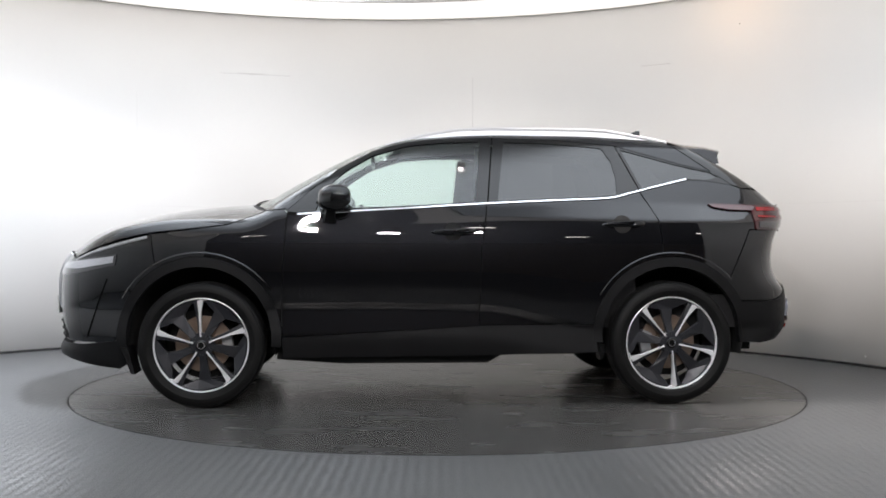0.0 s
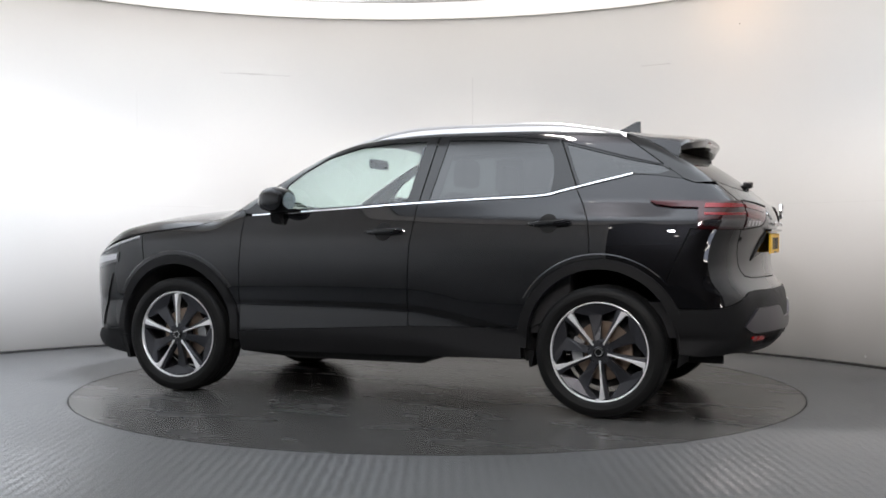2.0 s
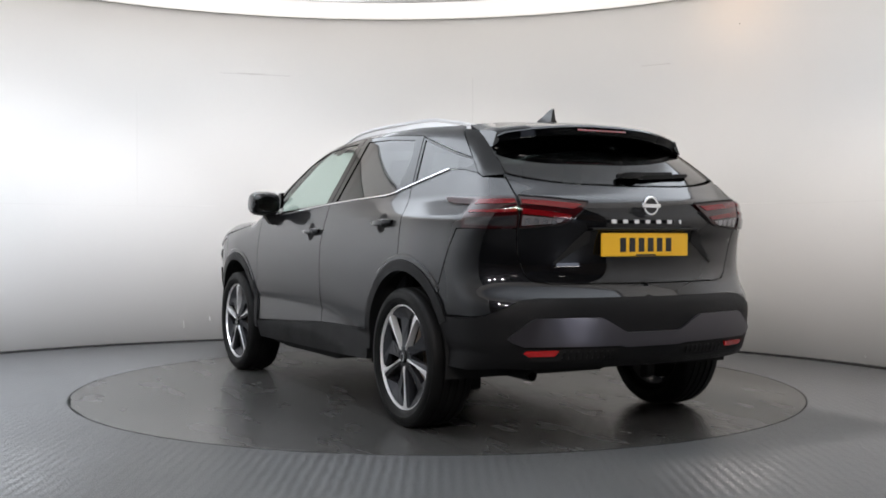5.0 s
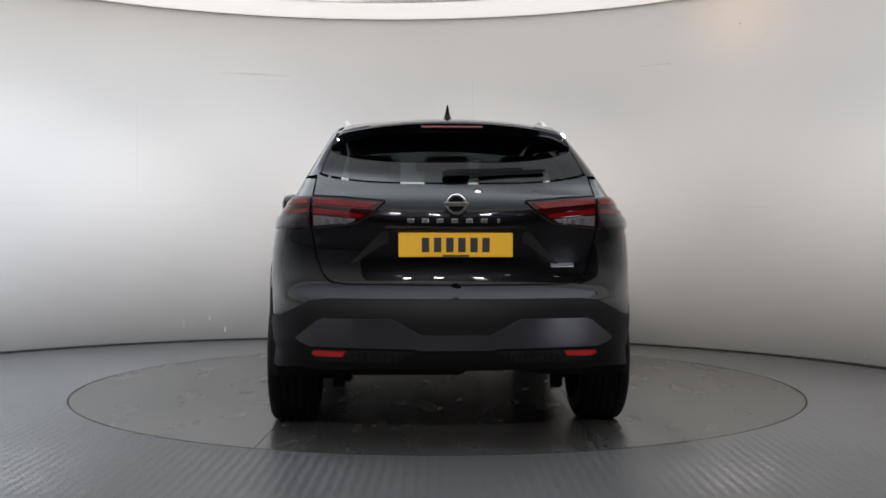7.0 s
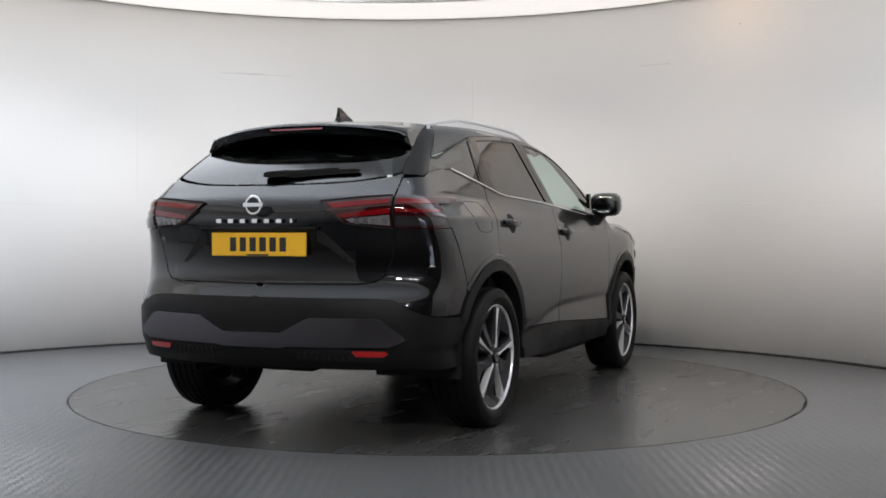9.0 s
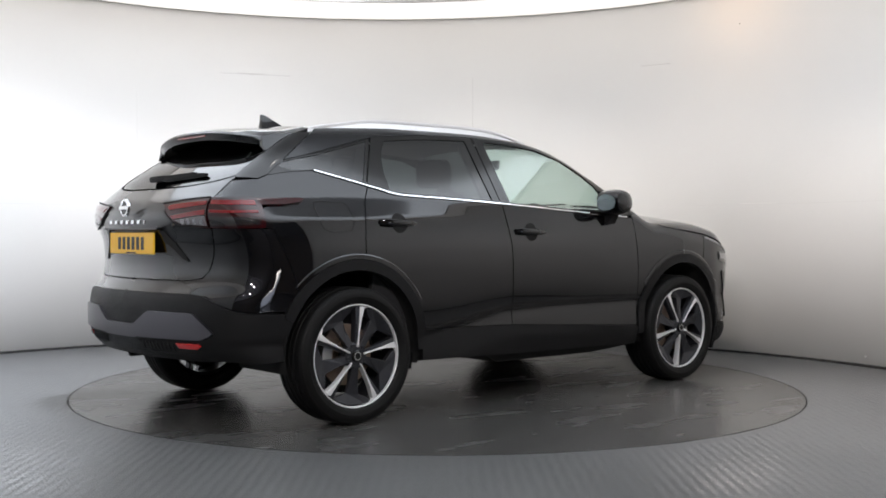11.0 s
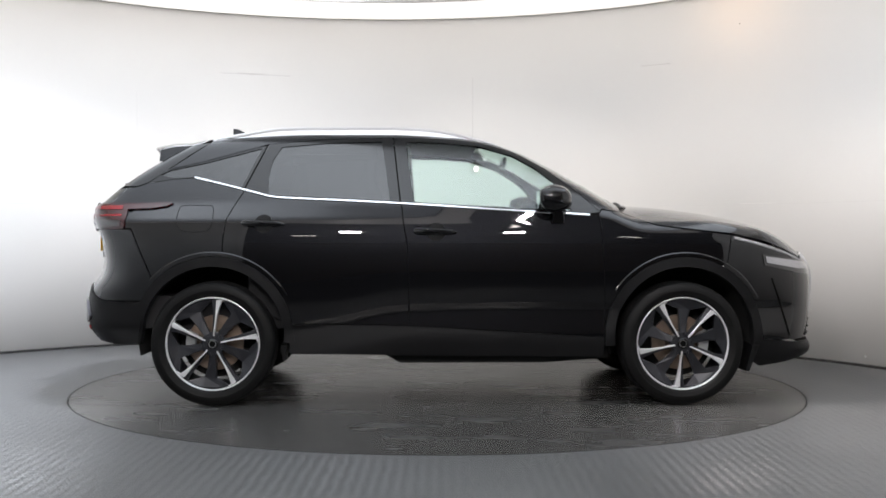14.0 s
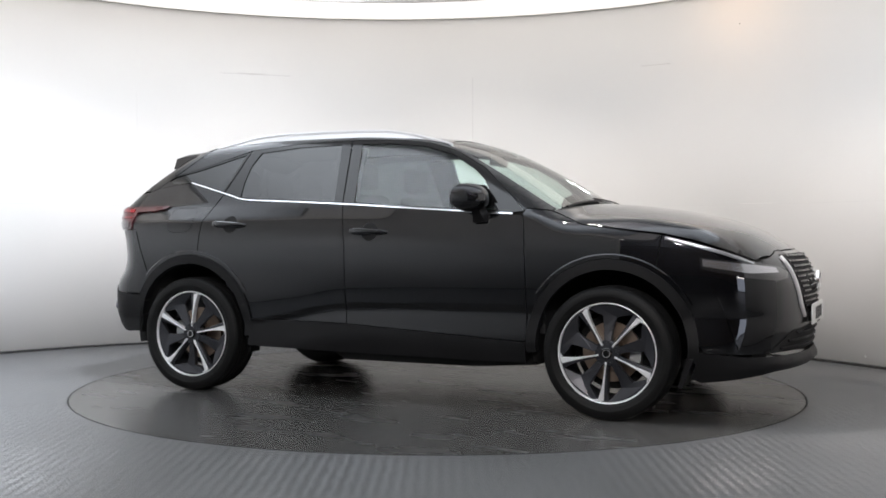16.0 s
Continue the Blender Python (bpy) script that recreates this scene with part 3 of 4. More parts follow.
panel("bonnet", [on_side(HOOD), on_side(HOOD_TIP), on_nose([(0.55, 0.862), (0.45, 0.886), (0.2, 0.892), (0, 0.892)]), on_top([(2.12, 0), (1.13, 0)]),
                 on_top([(1.13, 0), (1.11, 0.3), (1.05, 0.6), (0.99, 0.78)], True)], PAINT, car, chart="top", sides="whole", du=0.03, dv=0.03)
panel("front_bumper", [on_side([(1.583, z_arch(1.583, F)), (1.614, 0.972)]), on_side(HOOD_TIP), on_nose([(0.55, 0.862), (0.45, 0.886), (0, 0.892)]), on_nose([(0, 0.892), (0, 0.36)]),
                       on_nose([(0, 0.36), (0.6, 0.36)]), on_side([(2.0, 0.36), (1.82, 0.37)]), on_side(arch(F, RO, 3, a_at(1.583, F)))], PAINT, car, sides="whole")
roof = panel("roof", [on_top(PILLAR[3:], True), on_top([PILLAR[-1], (-1.40, 0.45), (-1.42, 0.0)]), on_top([(-1.42, 0), (0.235, 0)]), on_top([(0.235, 0), (0.24, 0.3), (0.3, 0.585)], True)], PAINT, car, chart="top", sides="whole", du=0.03, dv=0.03)
FRAME_TOP = [(0.862, 1.10), (0.75, 1.205), (0.57, 1.350), (0.375, 1.456), (0.179, 1.512), (-0.02, 1.531), (-0.32, 1.537), (-0.7, 1.528), (-1.05, 1.498)]
panel("roof_pillar", [on_top(PILLAR, True), on_side(HATCH[:3]), on_side([(-1.66, 1.325), (-1.636, 1.345), (-1.433, 1.392), (-1.075, 1.49)]), on_side(FRAME_TOP[::-1]),
                      on_side([(0.862, 1.10), (0.87, 1.115), (0.99, 1.103)])], PAINT, car)

# ---- side windows: black frames round the panes ----
G_FRONT = [(0.70, 1.112), (0.60, 1.275), (0.52, 1.345), (0.375, 1.430), (0.179, 1.488), (-0.05, 1.511), (-0.248, 1.514), (-0.20, 1.155), (0.2, 1.133), (0.70, 1.106)]
G_REAR = [(-0.388, 1.515), (-0.7, 1.506), (-0.972, 1.482), (-1.022, 1.40), (-1.040, 1.30), (-1.035, 1.198), (-0.65, 1.178), (-0.335, 1.162)]
G_QUARTER = [(-1.088, 1.474), (-1.433, 1.382), (-1.62, 1.343), (-1.668, 1.316), (-1.60, 1.297), (-1.462, 1.304), (-1.192, 1.238)]


def ring(name, outer, inner, mat, parent):
    """A frame between two outlines, bridged along rays from the middle of the inner one."""
    o, n = to_round(outer), to_round(inner)
    c = n.mean(0)

    def reach(poly, a):
        d, best = np.array([math.cos(a), math.sin(a)]), 0.0
        e = np.roll(poly, -1, 0) - poly
        w = poly - c
        den = d[0] * e[:, 1] - d[1] * e[:, 0]
        den = np.where(np.abs(den) < 1e-12, 1e-12, den)
        t, k = (w[:, 0] * e[:, 1] - w[:, 1] * e[:, 0]) / den, (w[:, 0] * d[1] - w[:, 1] * d[0]) / den
        ok = (t > 0) & (k >= -1e-6) & (k <= 1 + 1e-6)
        return t[ok].max() if ok.any() else best

    angles = sorted(set(np.round(np.concatenate([np.arctan2(n[:, 1] - c[1], n[:, 0] - c[0]), np.arctan2(o[:, 1] - c[1], o[:, 0] - c[0])]), 4)))
    uv, m = [], 5
    for a in angles:
        r0 = reach(n, a)
        r1 = max(reach(o, a), r0 + 0.001)
        uv += [c + np.array([math.cos(a), math.sin(a)]) * (r0 + (r1 - r0) * k / (m - 1)) for k in range(m)]
    p = from_round(np.array(uv))
    g = grad(p)
    inner_edge = p[::m] - g[::m] * 0.012
    q = len(angles)
    f = [(i * m + k, i * m + k + 1, ((i + 1) % q) * m + k + 1, ((i + 1) % q) * m + k) for i in range(q) for k in range(m - 1)]
    f += [(q * m + i, i * m, ((i + 1) % q) * m, q * m + (i + 1) % q) for i in range(q)]
    v = np.concatenate([p, inner_edge])
    f = [t[::-1] for t in f]
    obs = mesh_part(name, v, f, mat, parent), mesh_part(name, v * np.array([1, -1, 1]), [t[::-1] for t in f], mat, parent)
    for ob in obs:
        ob.data.set_sharp_from_angle(angle=radians(50))
    return obs


front_out = np.concatenate([on_side(FRAME_TOP[:6]), on_side([(-0.02, 1.531), (-0.318, 1.537)]), on_side([(-0.318, 1.537), (-0.272, 1.148)]), on_side(BELT[1:4][::-1]), on_side([(0.74, 1.088), (0.862, 1.10)])])
rear_out = np.concatenate([on_side([(-0.326, 1.537), (-0.7, 1.528), (-1.05, 1.498)]), on_side([(-1.05, 1.498), (-1.173, 1.224), (-1.10, 1.209)]), on_side(BELT[3:7][::-1]), on_side([(-0.28, 1.148), (-0.326, 1.537)])])
ring("front_window_frame", front_out, on_side(G_FRONT), mat=GLOSS_TRIM, parent=car)
ring("rear_window_frame", rear_out, on_side(G_REAR), mat=GLOSS_TRIM, parent=car)
quarter_out = np.concatenate([on_side([(-1.062, 1.490), (-1.075, 1.488), (-1.433, 1.390), (-1.636, 1.343), (-1.66, 1.325), (-1.738, 1.268)]), on_side([(-1.738, 1.268), (-1.6, 1.290), (-1.468, 1.300), (-1.25, 1.247), (-1.180, 1.228), (-1.062, 1.490)])])
ring("quarter_window_frame", quarter_out, on_side(G_QUARTER), mat=GLOSS_TRIM, parent=car)
for name, line, mat in (("front_side_window", G_FRONT, GLASS), ("rear_side_window", G_REAR, PRIVACY), ("quarter_window", G_QUARTER, PRIVACY)):
    for ob in panel(name, [on_side(line + line[:1])], mat, car, gap=-0.004, lift=-0.005, thick=0):
        ob["label"] = "pale green tinted door glass" if mat is GLASS else "dark tinted privacy glass"
panel("windscreen", [on_top(PILLAR[:4], True), on_top([(0.3, 0.585), (0.24, 0.3), (0.235, 0)], True), on_top([(0.235, 0), (1.10, 0)]), on_top([(1.10, 0), (1.08, 0.35), (1.0, 0.70)], True)], GLASS, car, chart="top", sides="whole", du=0.03, dv=0.03, thick=0, gap=0.001, lift=-0.003, label="clear laminated windscreen")
REAR_WIN = [on_tail([(0, 1.213), (0.35, 1.220), (0.54, 1.243), (0.625, 1.265)], True), on_tail([(0.625, 1.265), (0.593, 1.38), (0.545, 1.475)], True), on_tail([(0.545, 1.475), (0.3, 1.50), (0, 1.508)], True), on_tail([(0, 1.508), (0, 1.213)])]
panel("rear_window", REAR_WIN, PRIVACY, car, sides="whole", thick=0, gap=0.0, lift=-0.003, label="dark tinted rear window")
panel("tailgate_pillar", [on_side(HATCH), on_tail([(0.645, 1.25), (0.625, 1.265)]), on_tail([(0.625, 1.265), (0.593, 1.38), (0.545, 1.475)], True), on_tail([(0.545, 1.475), (0.53, 1.50)])], GLOSS_TRIM, car)
ribbon("chrome_strip", on_side(BELT, True), 0.0125, 0.008, 0.004, CHROME, car, label="bright chrome window strip")

# dark inner pillars behind the window frames
for name, pts in (("middle_pillar", [(-0.22, 1.50), (-0.42, 1.50), (-0.37, 1.10), (-0.19, 1.10), (-0.22, 1.50)]), ("rear_pillar", [(-1.02, 1.475), (-1.14, 1.455), (-1.28, 1.21), (-1.13, 1.18), (-1.02, 1.475)])):
    panel(name, [on_side(pts)], SHELL, car, gap=0, lift=-0.022, thick=0.02, du=0.05, dv=0.04)
ribbon("roof_side_lining", on_side([(0.80, 1.14), (0.57, 1.338), (0.375, 1.444), (0.179, 1.500), (-0.02, 1.518), (-0.32, 1.522), (-0.7, 1.512), (-1.05, 1.484)]) - np.array([0, 0.022, 0]), 0.06, 0.001, 0.004, SHELL, car)
ribbon("belt_lining", on_side([(0.86, 1.08), (0.3, 1.10), (-0.27, 1.13), (-0.99, 1.165), (-1.25, 1.215), (-1.46, 1.27), (-1.70, 1.26)]) - np.array([0, 0.024, 0]), 0.06, 0.001, 0.004, SHELL, car)

# ---- inner shell, so that no light passes the joints ----
panel("inner_shell", [on_side([(1.86, 1.0 - 0.12), (0.99, 1.08), (0.74, 1.07), (-0.27, 1.12), (-1.25, 1.15), (-1.7, 1.15)]), on_tail([(0.70, 1.15), (0.0, 1.15)]), on_tail([(0, 1.15), (0, 0.36)]), on_tail([(0, 0.36), (0.7, 0.36)]),
                      on_side([(-1.85, 0.40)]  + arch(B, 0.46, 172, 8) + [(-0.87, 0.34), (0.87, 0.32)] + arch(F, 0.46, 172, 8) + [(1.85, 0.36)]), on_nose([(0.6, 0.36), (0, 0.36)]), on_nose([(0, 0.36), (0, 0.86)]), on_nose([(0, 0.86), (0.45, 0.86)])],
      SHELL, car, sides="whole", lift=-0.016, thick=0, gap=0, du=0.05, dv=0.03)

# ---- matt cladding ----
RI = 0.402
for cx, name in ((F, "front_arch_moulding"), (B, "rear_arch_moulding")):
    a0, a1 = (-9, 186) if cx > 0 else (-4, 157)
    panel(name, [on_side(arch(cx, RO + 0.004, a0, a1, 60)), on_side(arch(cx, RI, a1, a0, 60))], TRIM, car, lift=0.012, thick=0.045, gap=0, du=0.03, dv=0.03, label="matt black wheel arch moulding")
panel("sill_cladding", [on_side([(0.885, 0.390)] + SILL[1:]), on_side([(-0.889, 0.462), (-0.905, 0.30), (-0.226, 0.288), (0.88, 0.278), (0.885, 0.390)])], TRIM, car, lift=0.010, thick=0.06, gap=0.001, label="matt black sill cladding")
panel("rear_bumper_cladding", [on_side([(B + RI * math.cos(radians(150)), ARCH_Z + RI * math.sin(radians(150))), (-1.775, 0.585), (-1.92, 0.590)]), on_tail(CLAD_LINE), on_tail([(0, 0.676), (0, 0.352)]), on_tail([(0, 0.352), (0.6, 0.352), (0.72, 0.36)]),
                               on_side([(-1.86, 0.345), (-1.745, 0.352)]), on_side(arch(B, RI, 178, 150))], TRIM, car, sides="whole", lift=0.006, thick=0.05, gap=0.001, label="matt black lower bumper")
panel("front_lip", [on_nose([(0, 0.345), (0.6, 0.345)]), on_side([(2.0, 0.35), (1.80, 0.375)]), on_side([(1.755, 0.24), (1.80, 0.214), (1.95, 0.232)]), on_nose([(0.6, 0.272), (0, 0.295)])], TRIM, car, sides="whole", lift=0.004, thick=0.05, gap=0, label="matt black front lip")
SKID_LINE = [(0, 0.516), (0.150, 0.516), (0.178, 0.528), (0.275, 0.580), (0.30, 0.588), (0.60, 0.588), (0.625, 0.580), (0.715, 0.507), (0.722, 0.495), (0.70, 0.478), (0.655, 0.462), (0.19, 0.458), (0.16, 0.452), (0, 0.452)]
panel("bumper_insert", [on_tail(SKID_LINE), on_tail([(0, 0.452), (0, 0.516)])], SKID, car, sides="whole", lift=0.020, thick=0.02, gap=0, dv=0.01, label="dark silver zigzag bumper insert")
# flat black sheet on the cladding stands in for a shaded hollow
panel("diffuser_recess_shade", [on_tail([(0.17, 0.445), (0.65, 0.447), (0.66, 0.43), (0.62, 0.395), (0.28, 0.392), (0.17, 0.445)])], SHELL, car, lift=0.0085, thick=0.004, gap=0)
panel("reflector", [on_tail([(0.495, 0.444), (0.64, 0.444), (0.652, 0.434), (0.63, 0.420), (0.51, 0.420), (0.495, 0.444)])], REFLECTOR, car, lift=0.016, thick=0.01, gap=0, du=0.015, label="red rear reflector")
for y0 in range(9):
    y1 = 0.22 + y0 * 0.03
    panel("vent_rib", [on_tail([(y1, 0.436), (y1 + 0.012, 0.436), (y1 + 0.012, 0.402), (y1, 0.402), (y1, 0.436)])], TRIM, car, lift=0.013, thick=0.008, gap=0, du=0.02, dv=0.02)

for cx, a0, a1 in ((F, 28, 146), (B, 30, 138)):
    ribbon("arch_lip", on_side(arch(cx, RO + 0.017, a0, a1, 60)), 0.034, 0.006, 0.0, PAINT, car)

# ---- lamps ----
LAMP_IN = [on_tail([(0.652, 1.139), (0.50, 1.131), (0.325, 1.117)]), on_tail([(0.325, 1.117), (0.36, 1.085), (0.43, 1.035), (0.46, 1.024), (0.652, 1.004)]), on_tail([(0.652, 1.004), (0.652, 1.139)])]
LAMP_OUT = [on_tail([(0.664, 1.003), (0.664, 1.140), (0.70, 1.141)]), on_side([(-1.87, 1.143), (-1.60, 1.150), (-1.575, 1.145), (-1.61, 1.126), (-1.70, 1.113), (-1.83, 1.109), (-1.84, 1.0)]), on_tail([(0.76, 1.0), (0.664, 1.003)])]
panel("tail_lamp_inner", LAMP_IN, RED_DARK, car, lift=0.010, thick=0.02, gap=0, du=0.02, dv=0.01, label="dark red tail lamp on the tailgate")
panel("tail_lamp", LAMP_OUT, RED_DARK, car, lift=0.010, thick=0.02, gap=0, du=0.02, dv=0.01, label="dark red wraparound tail lamp")
panel("lamp_red_bar", [on_tail([(0.645, 1.128), (0.50, 1.120), (0.355, 1.108), (0.40, 1.086), (0.645, 1.110), (0.645, 1.128)])], RED, car, lift=0.013, thick=0.004, gap=0, du=0.02, dv=0.01)
panel("lamp_red_bar", [on_tail([(0.645, 1.088), (0.47, 1.068), (0.415, 1.060), (0.43, 1.046), (0.645, 1.066), (0.645, 1.088)])], RED, car, lift=0.013, thick=0.004, gap=0, du=0.02, dv=0.01)
panel("clear_lens", [on_tail([(0.645, 1.060), (0.45, 1.042), (0.47, 1.028), (0.645, 1.014), (0.645, 1.060)])], LENS, car, lift=0.013, thick=0.004, gap=0, du=0.02, dv=0.01, label="clear reversing lens")
panel("lamp_red_bar", [on_tail([(0.67, 1.130), (0.74, 1.130)]), on_side([(-1.86, 1.128), (-1.86, 1.106)]), on_tail([(0.74, 1.108), (0.67, 1.112), (0.67, 1.130)])], RED, car, lift=0.013, thick=0.004, gap=0, du=0.02, dv=0.01)
panel("lamp_red_bar", [on_tail([(0.67, 1.088), (0.74, 1.082)]), on_side([(-1.86, 1.080), (-1.86, 1.068)]), on_tail([(0.74, 1.070), (0.67, 1.074), (0.67, 1.088)])], RED, car, lift=0.013, thick=0.004, gap=0, du=0.02, dv=0.01)
panel("smoked_lens", [on_tail([(0.67, 1.060), (0.74, 1.054)]), on_side([(-1.86, 1.046), (-1.86, 1.014)]), on_tail([(0.74, 1.012), (0.67, 1.014), (0.67, 1.060)])], LENS_SMOKE, car, lift=0.013, thick=0.004, gap=0, du=0.02, dv=0.01)
ribbon("lamp_seal", on_tail([(0.32, 1.120), (0.50, 1.135), (0.652, 1.143)]), 0.009, 0.014, 0.0, SHELL, car)
ribbon("lamp_seal", on_tail([(0.35, 1.082), (0.43, 1.030), (0.46, 1.019), (0.652, 0.999)]), 0.006, 0.012, 0.0, SHELL, car)
for y0 in (0.49, 0.53, 0.57, 0.61):
    panel("lamp_cell", [on_tail([(y0, 1.046), (y0 + 0.022, 1.048), (y0 + 0.022, 1.022), (y0, 1.022), (y0, 1.046)])], HEAD, car, lift=0.0145, thick=0.003, gap=0, du=0.03, dv=0.03)
panel("headlamp", [on_side([(1.80, 0.858), (1.92, 0.842), (2.06, 0.828)]), on_nose([(0.55, 0.80), (0.50, 0.775)]), on_nose([(0.52, 0.745), (0.62, 0.735)]), on_side([(2.03, 0.752), (1.81, 0.797), (1.80, 0.858)])], LENS_SMOKE, car, lift=0.006, thick=0.02, gap=0, du=0.02, dv=0.01, label="smoked headlamp")
panel("headlamp_reflector", [on_side([(1.815, 0.848), (1.92, 0.834), (2.045, 0.818)]), on_nose([(0.60, 0.800), (0.59, 0.776)]), on_side([(2.03, 0.776), (1.82, 0.812), (1.815, 0.848)])], HEAD, car, lift=0.009, thick=0.004, gap=0, du=0.02, dv=0.01)
ribbon("daytime_light", on_side([(1.63, 0.955), (1.8, 0.912), (1.95, 0.866), (2.05, 0.825)], True), 0.018, 0.008, 0.003, DRL, car, label="clear slim daytime light")

# ---- grille and front plate ----
panel("grille", [on_nose([(0, 0.872), (0.455, 0.866), (0.44, 0.80), (0.40, 0.70), (0.27, 0.56), (0, 0.55)]), on_nose([(0, 0.55), (0, 0.872)])], SHELL, car, sides="whole", lift=0.004, thick=0.004, gap=0)
for r in range(12):
    for c in range(8):
        gy, gz = 0.03 + c * 0.05 + (0.025 if r % 2 else 0), 0.860 - r * 0.026
        if gy < 0.43 - max(0.785 - gz, 0) * 0.75:
            panel("grille_bar", [on_nose([(gy - 0.017, gz), (gy + 0.017, gz), (gy + 0.017, gz - 0.010), (gy - 0.017, gz - 0.010), (gy - 0.017, gz)])], GLOSS_TRIM, car, lift=0.012, thick=0.01, gap=0, du=0.05, dv=0.05)
ribbon("grille_chrome", on_nose([(0.47, 0.855), (0.46, 0.80), (0.42, 0.70), (0.36, 0.60), (0.30, 0.54)], True), 0.022, 0.014, 0.003, SATIN, car, label="satin chrome grille strip")
panel("lower_intake", [on_nose([(0, 0.50), (0.45, 0.47), (0.62, 0.38), (0.55, 0.365), (0, 0.365)]), on_nose([(0, 0.365), (0, 0.50)])], SHELL, car, sides="whole", lift=0.004, thick=0.003, gap=0)
for z0 in (0.46, 0.42, 0.385):
    ribbon("intake_bar", on_nose([(-0.55 + (z0 - 0.385) * 2, z0), (0.0, z0), (0.55 - (z0 - 0.385) * 2, z0)]), 0.012, 0.012, 0.0, TRIM, car, sides="one")
ribbon("bumper_blade", on_side([(1.86, 0.72), (1.93, 0.55), (1.985, 0.39)]), 0.008, 0.008, 0.002, GLOSS_TRIM, car)


def slab(name, pts, y0, y1, mat, parent, label="", bevel=0.0, smooth=False):
    """A prism between y0 and y1 over points in (x, z)."""
    bm = bmesh.new()
    a = [bm.verts.new((x, y0, z)) for x, z in pts]
    b = [bm.verts.new((x, y1, z)) for x, z in pts]
    bm.faces.new(a)
    bm.faces.new(b[::-1])
    for i in range(len(pts)):
        j = (i + 1) % len(pts)
        bm.faces.new((a[j], a[i], b[i], b[j]))
    bmesh.ops.recalc_face_normals(bm, faces=bm.faces)
    if bevel:
        bmesh.ops.bevel(bm, geom=list(bm.edges), offset=bevel, segments=2, affect="EDGES", profile=0.5)
    return part(name, bm, mat, parent, label, smooth)


def loft(name, sections, mat, parent, label="", cap=True, closed=True):
    """A skin over equal rings of points."""
    k, v, f = len(sections[0]), [p for s in sections for p in s], []
    for i in range(len(sections) - 1):
        for j in range(k if closed else k - 1):
            f.append((i * k + j, i * k + (j + 1) % k, (i + 1) * k + (j + 1) % k, (i + 1) * k + j))
    if cap:
        f += [tuple(range(k))[::-1], tuple((len(sections) - 1) * k + j for j in range(k))]
    ob = mesh_part(name, v, f, mat, parent, label)
    bm = bmesh.new()
    bm.from_mesh(ob.data)
    bmesh.ops.recalc_face_normals(bm, faces=bm.faces)
    bm.to_mesh(ob.data)
    bm.free()
    ob.data.shade_smooth()
    ob.data.set_sharp_from_angle(angle=radians(38))
    return ob


def plate(name, x, z, sign, mat, parent):
    """A number plate with plain bars for its writing."""
    bm = bmesh.new()
    box(bm, (0.012, 0.52, 0.111), pose(x, 0, z), 0.004)
    ob = part(name, bm, mat, parent, "plain yellow number plate with black bars" if mat is YELLOW else "white number plate")
    for i in range(6):
        for dz, sz in ((0.0, 0.066),):
            bm = bmesh.new()
            box(bm, (0.002, 0.034, sz), pose(x + sign * 0.0065, (i - 2.5) * 0.055, z + dz))
            part("plate_bar", bm, INK, ob)
    bm = bmesh.new()
    box(bm, (0.002, 0.12, 0.008), pose(x + sign * 0.0065, 0, z - 0.049))
    part("plate_bar", bm, INK, ob)
    return ob


# plate recess, plates, badges
panel("plate_recess", [on_tail([(0, 0.992), (0.31, 0.992), (0.335, 0.985), (0.475, 0.838), (0.47, 0.83), (0.44, 0.845), (0.30, 0.868), (0, 0.868)]), on_tail([(0, 0.868), (0, 0.992)])], GLOSS_TRIM, car, sides="whole", lift=0.002, thick=0.002, gap=0, label="gloss black plate recess")
# matt black wedge painted for the dark reflection in the recess corner
panel("recess_shade", [on_tail([(0.305, 0.990), (0.335, 0.986), (0.482, 0.834), (0.455, 0.842), (0.345, 0.915), (0.305, 0.935), (0.305, 0.990)])], SHELL, car, lift=0.006, thick=0.004, gap=0, du=0.02, dv=0.01)
slab("plate_lip", [(-2.118, 0.985), (-2.150, 0.992), (-2.152, 1.003), (-2.118, 1.004)], -0.32, 0.32, PAINT, car, bevel=0.003)
plate("number_plate", -2.135, 0.923, -1, YELLOW, car)
plate("front_number_plate", 2.288, 0.545, 1, WHITE_PLATE, car)


def lathe(name, profile, mat, parent, segments=48, label="", axis="y", centre=(0, 0, 0)):
    """A turned shape; profile in (radius, along the axis)."""
    v, f, k = [], [], len(profile)
    for i in range(segments):
        a = 2 * math.pi * i / segments
        for r, h in profile:
            p = (r * math.cos(a), h, r * math.sin(a)) if axis == "y" else (h, r * math.cos(a), r * math.sin(a))
            v.append(tuple(p[c] + centre[c] for c in range(3)))
    for i in range(segments):
        n = (i + 1) % segments
        for j in range(k - 1):
            f.append((i * k + j, n * k + j, n * k + j + 1, i * k + j + 1))
    ob = mesh_part(name, v, f, mat, parent, label)
    bm = bmesh.new()
    bm.from_mesh(ob.data)
    bmesh.ops.remove_doubles(bm, verts=bm.verts, dist=1e-5)
    bmesh.ops.recalc_face_normals(bm, faces=bm.faces)
    bm.to_mesh(ob.data)
    bm.free()
    ob.data.shade_smooth()
    ob.data.set_sharp_from_angle(angle=radians(35))
    return ob


for x, sign, s in ((-2.165, -1, 1.0), (2.286, 1, 1.3)):
    z = 1.107 if x < 0 else 0.72
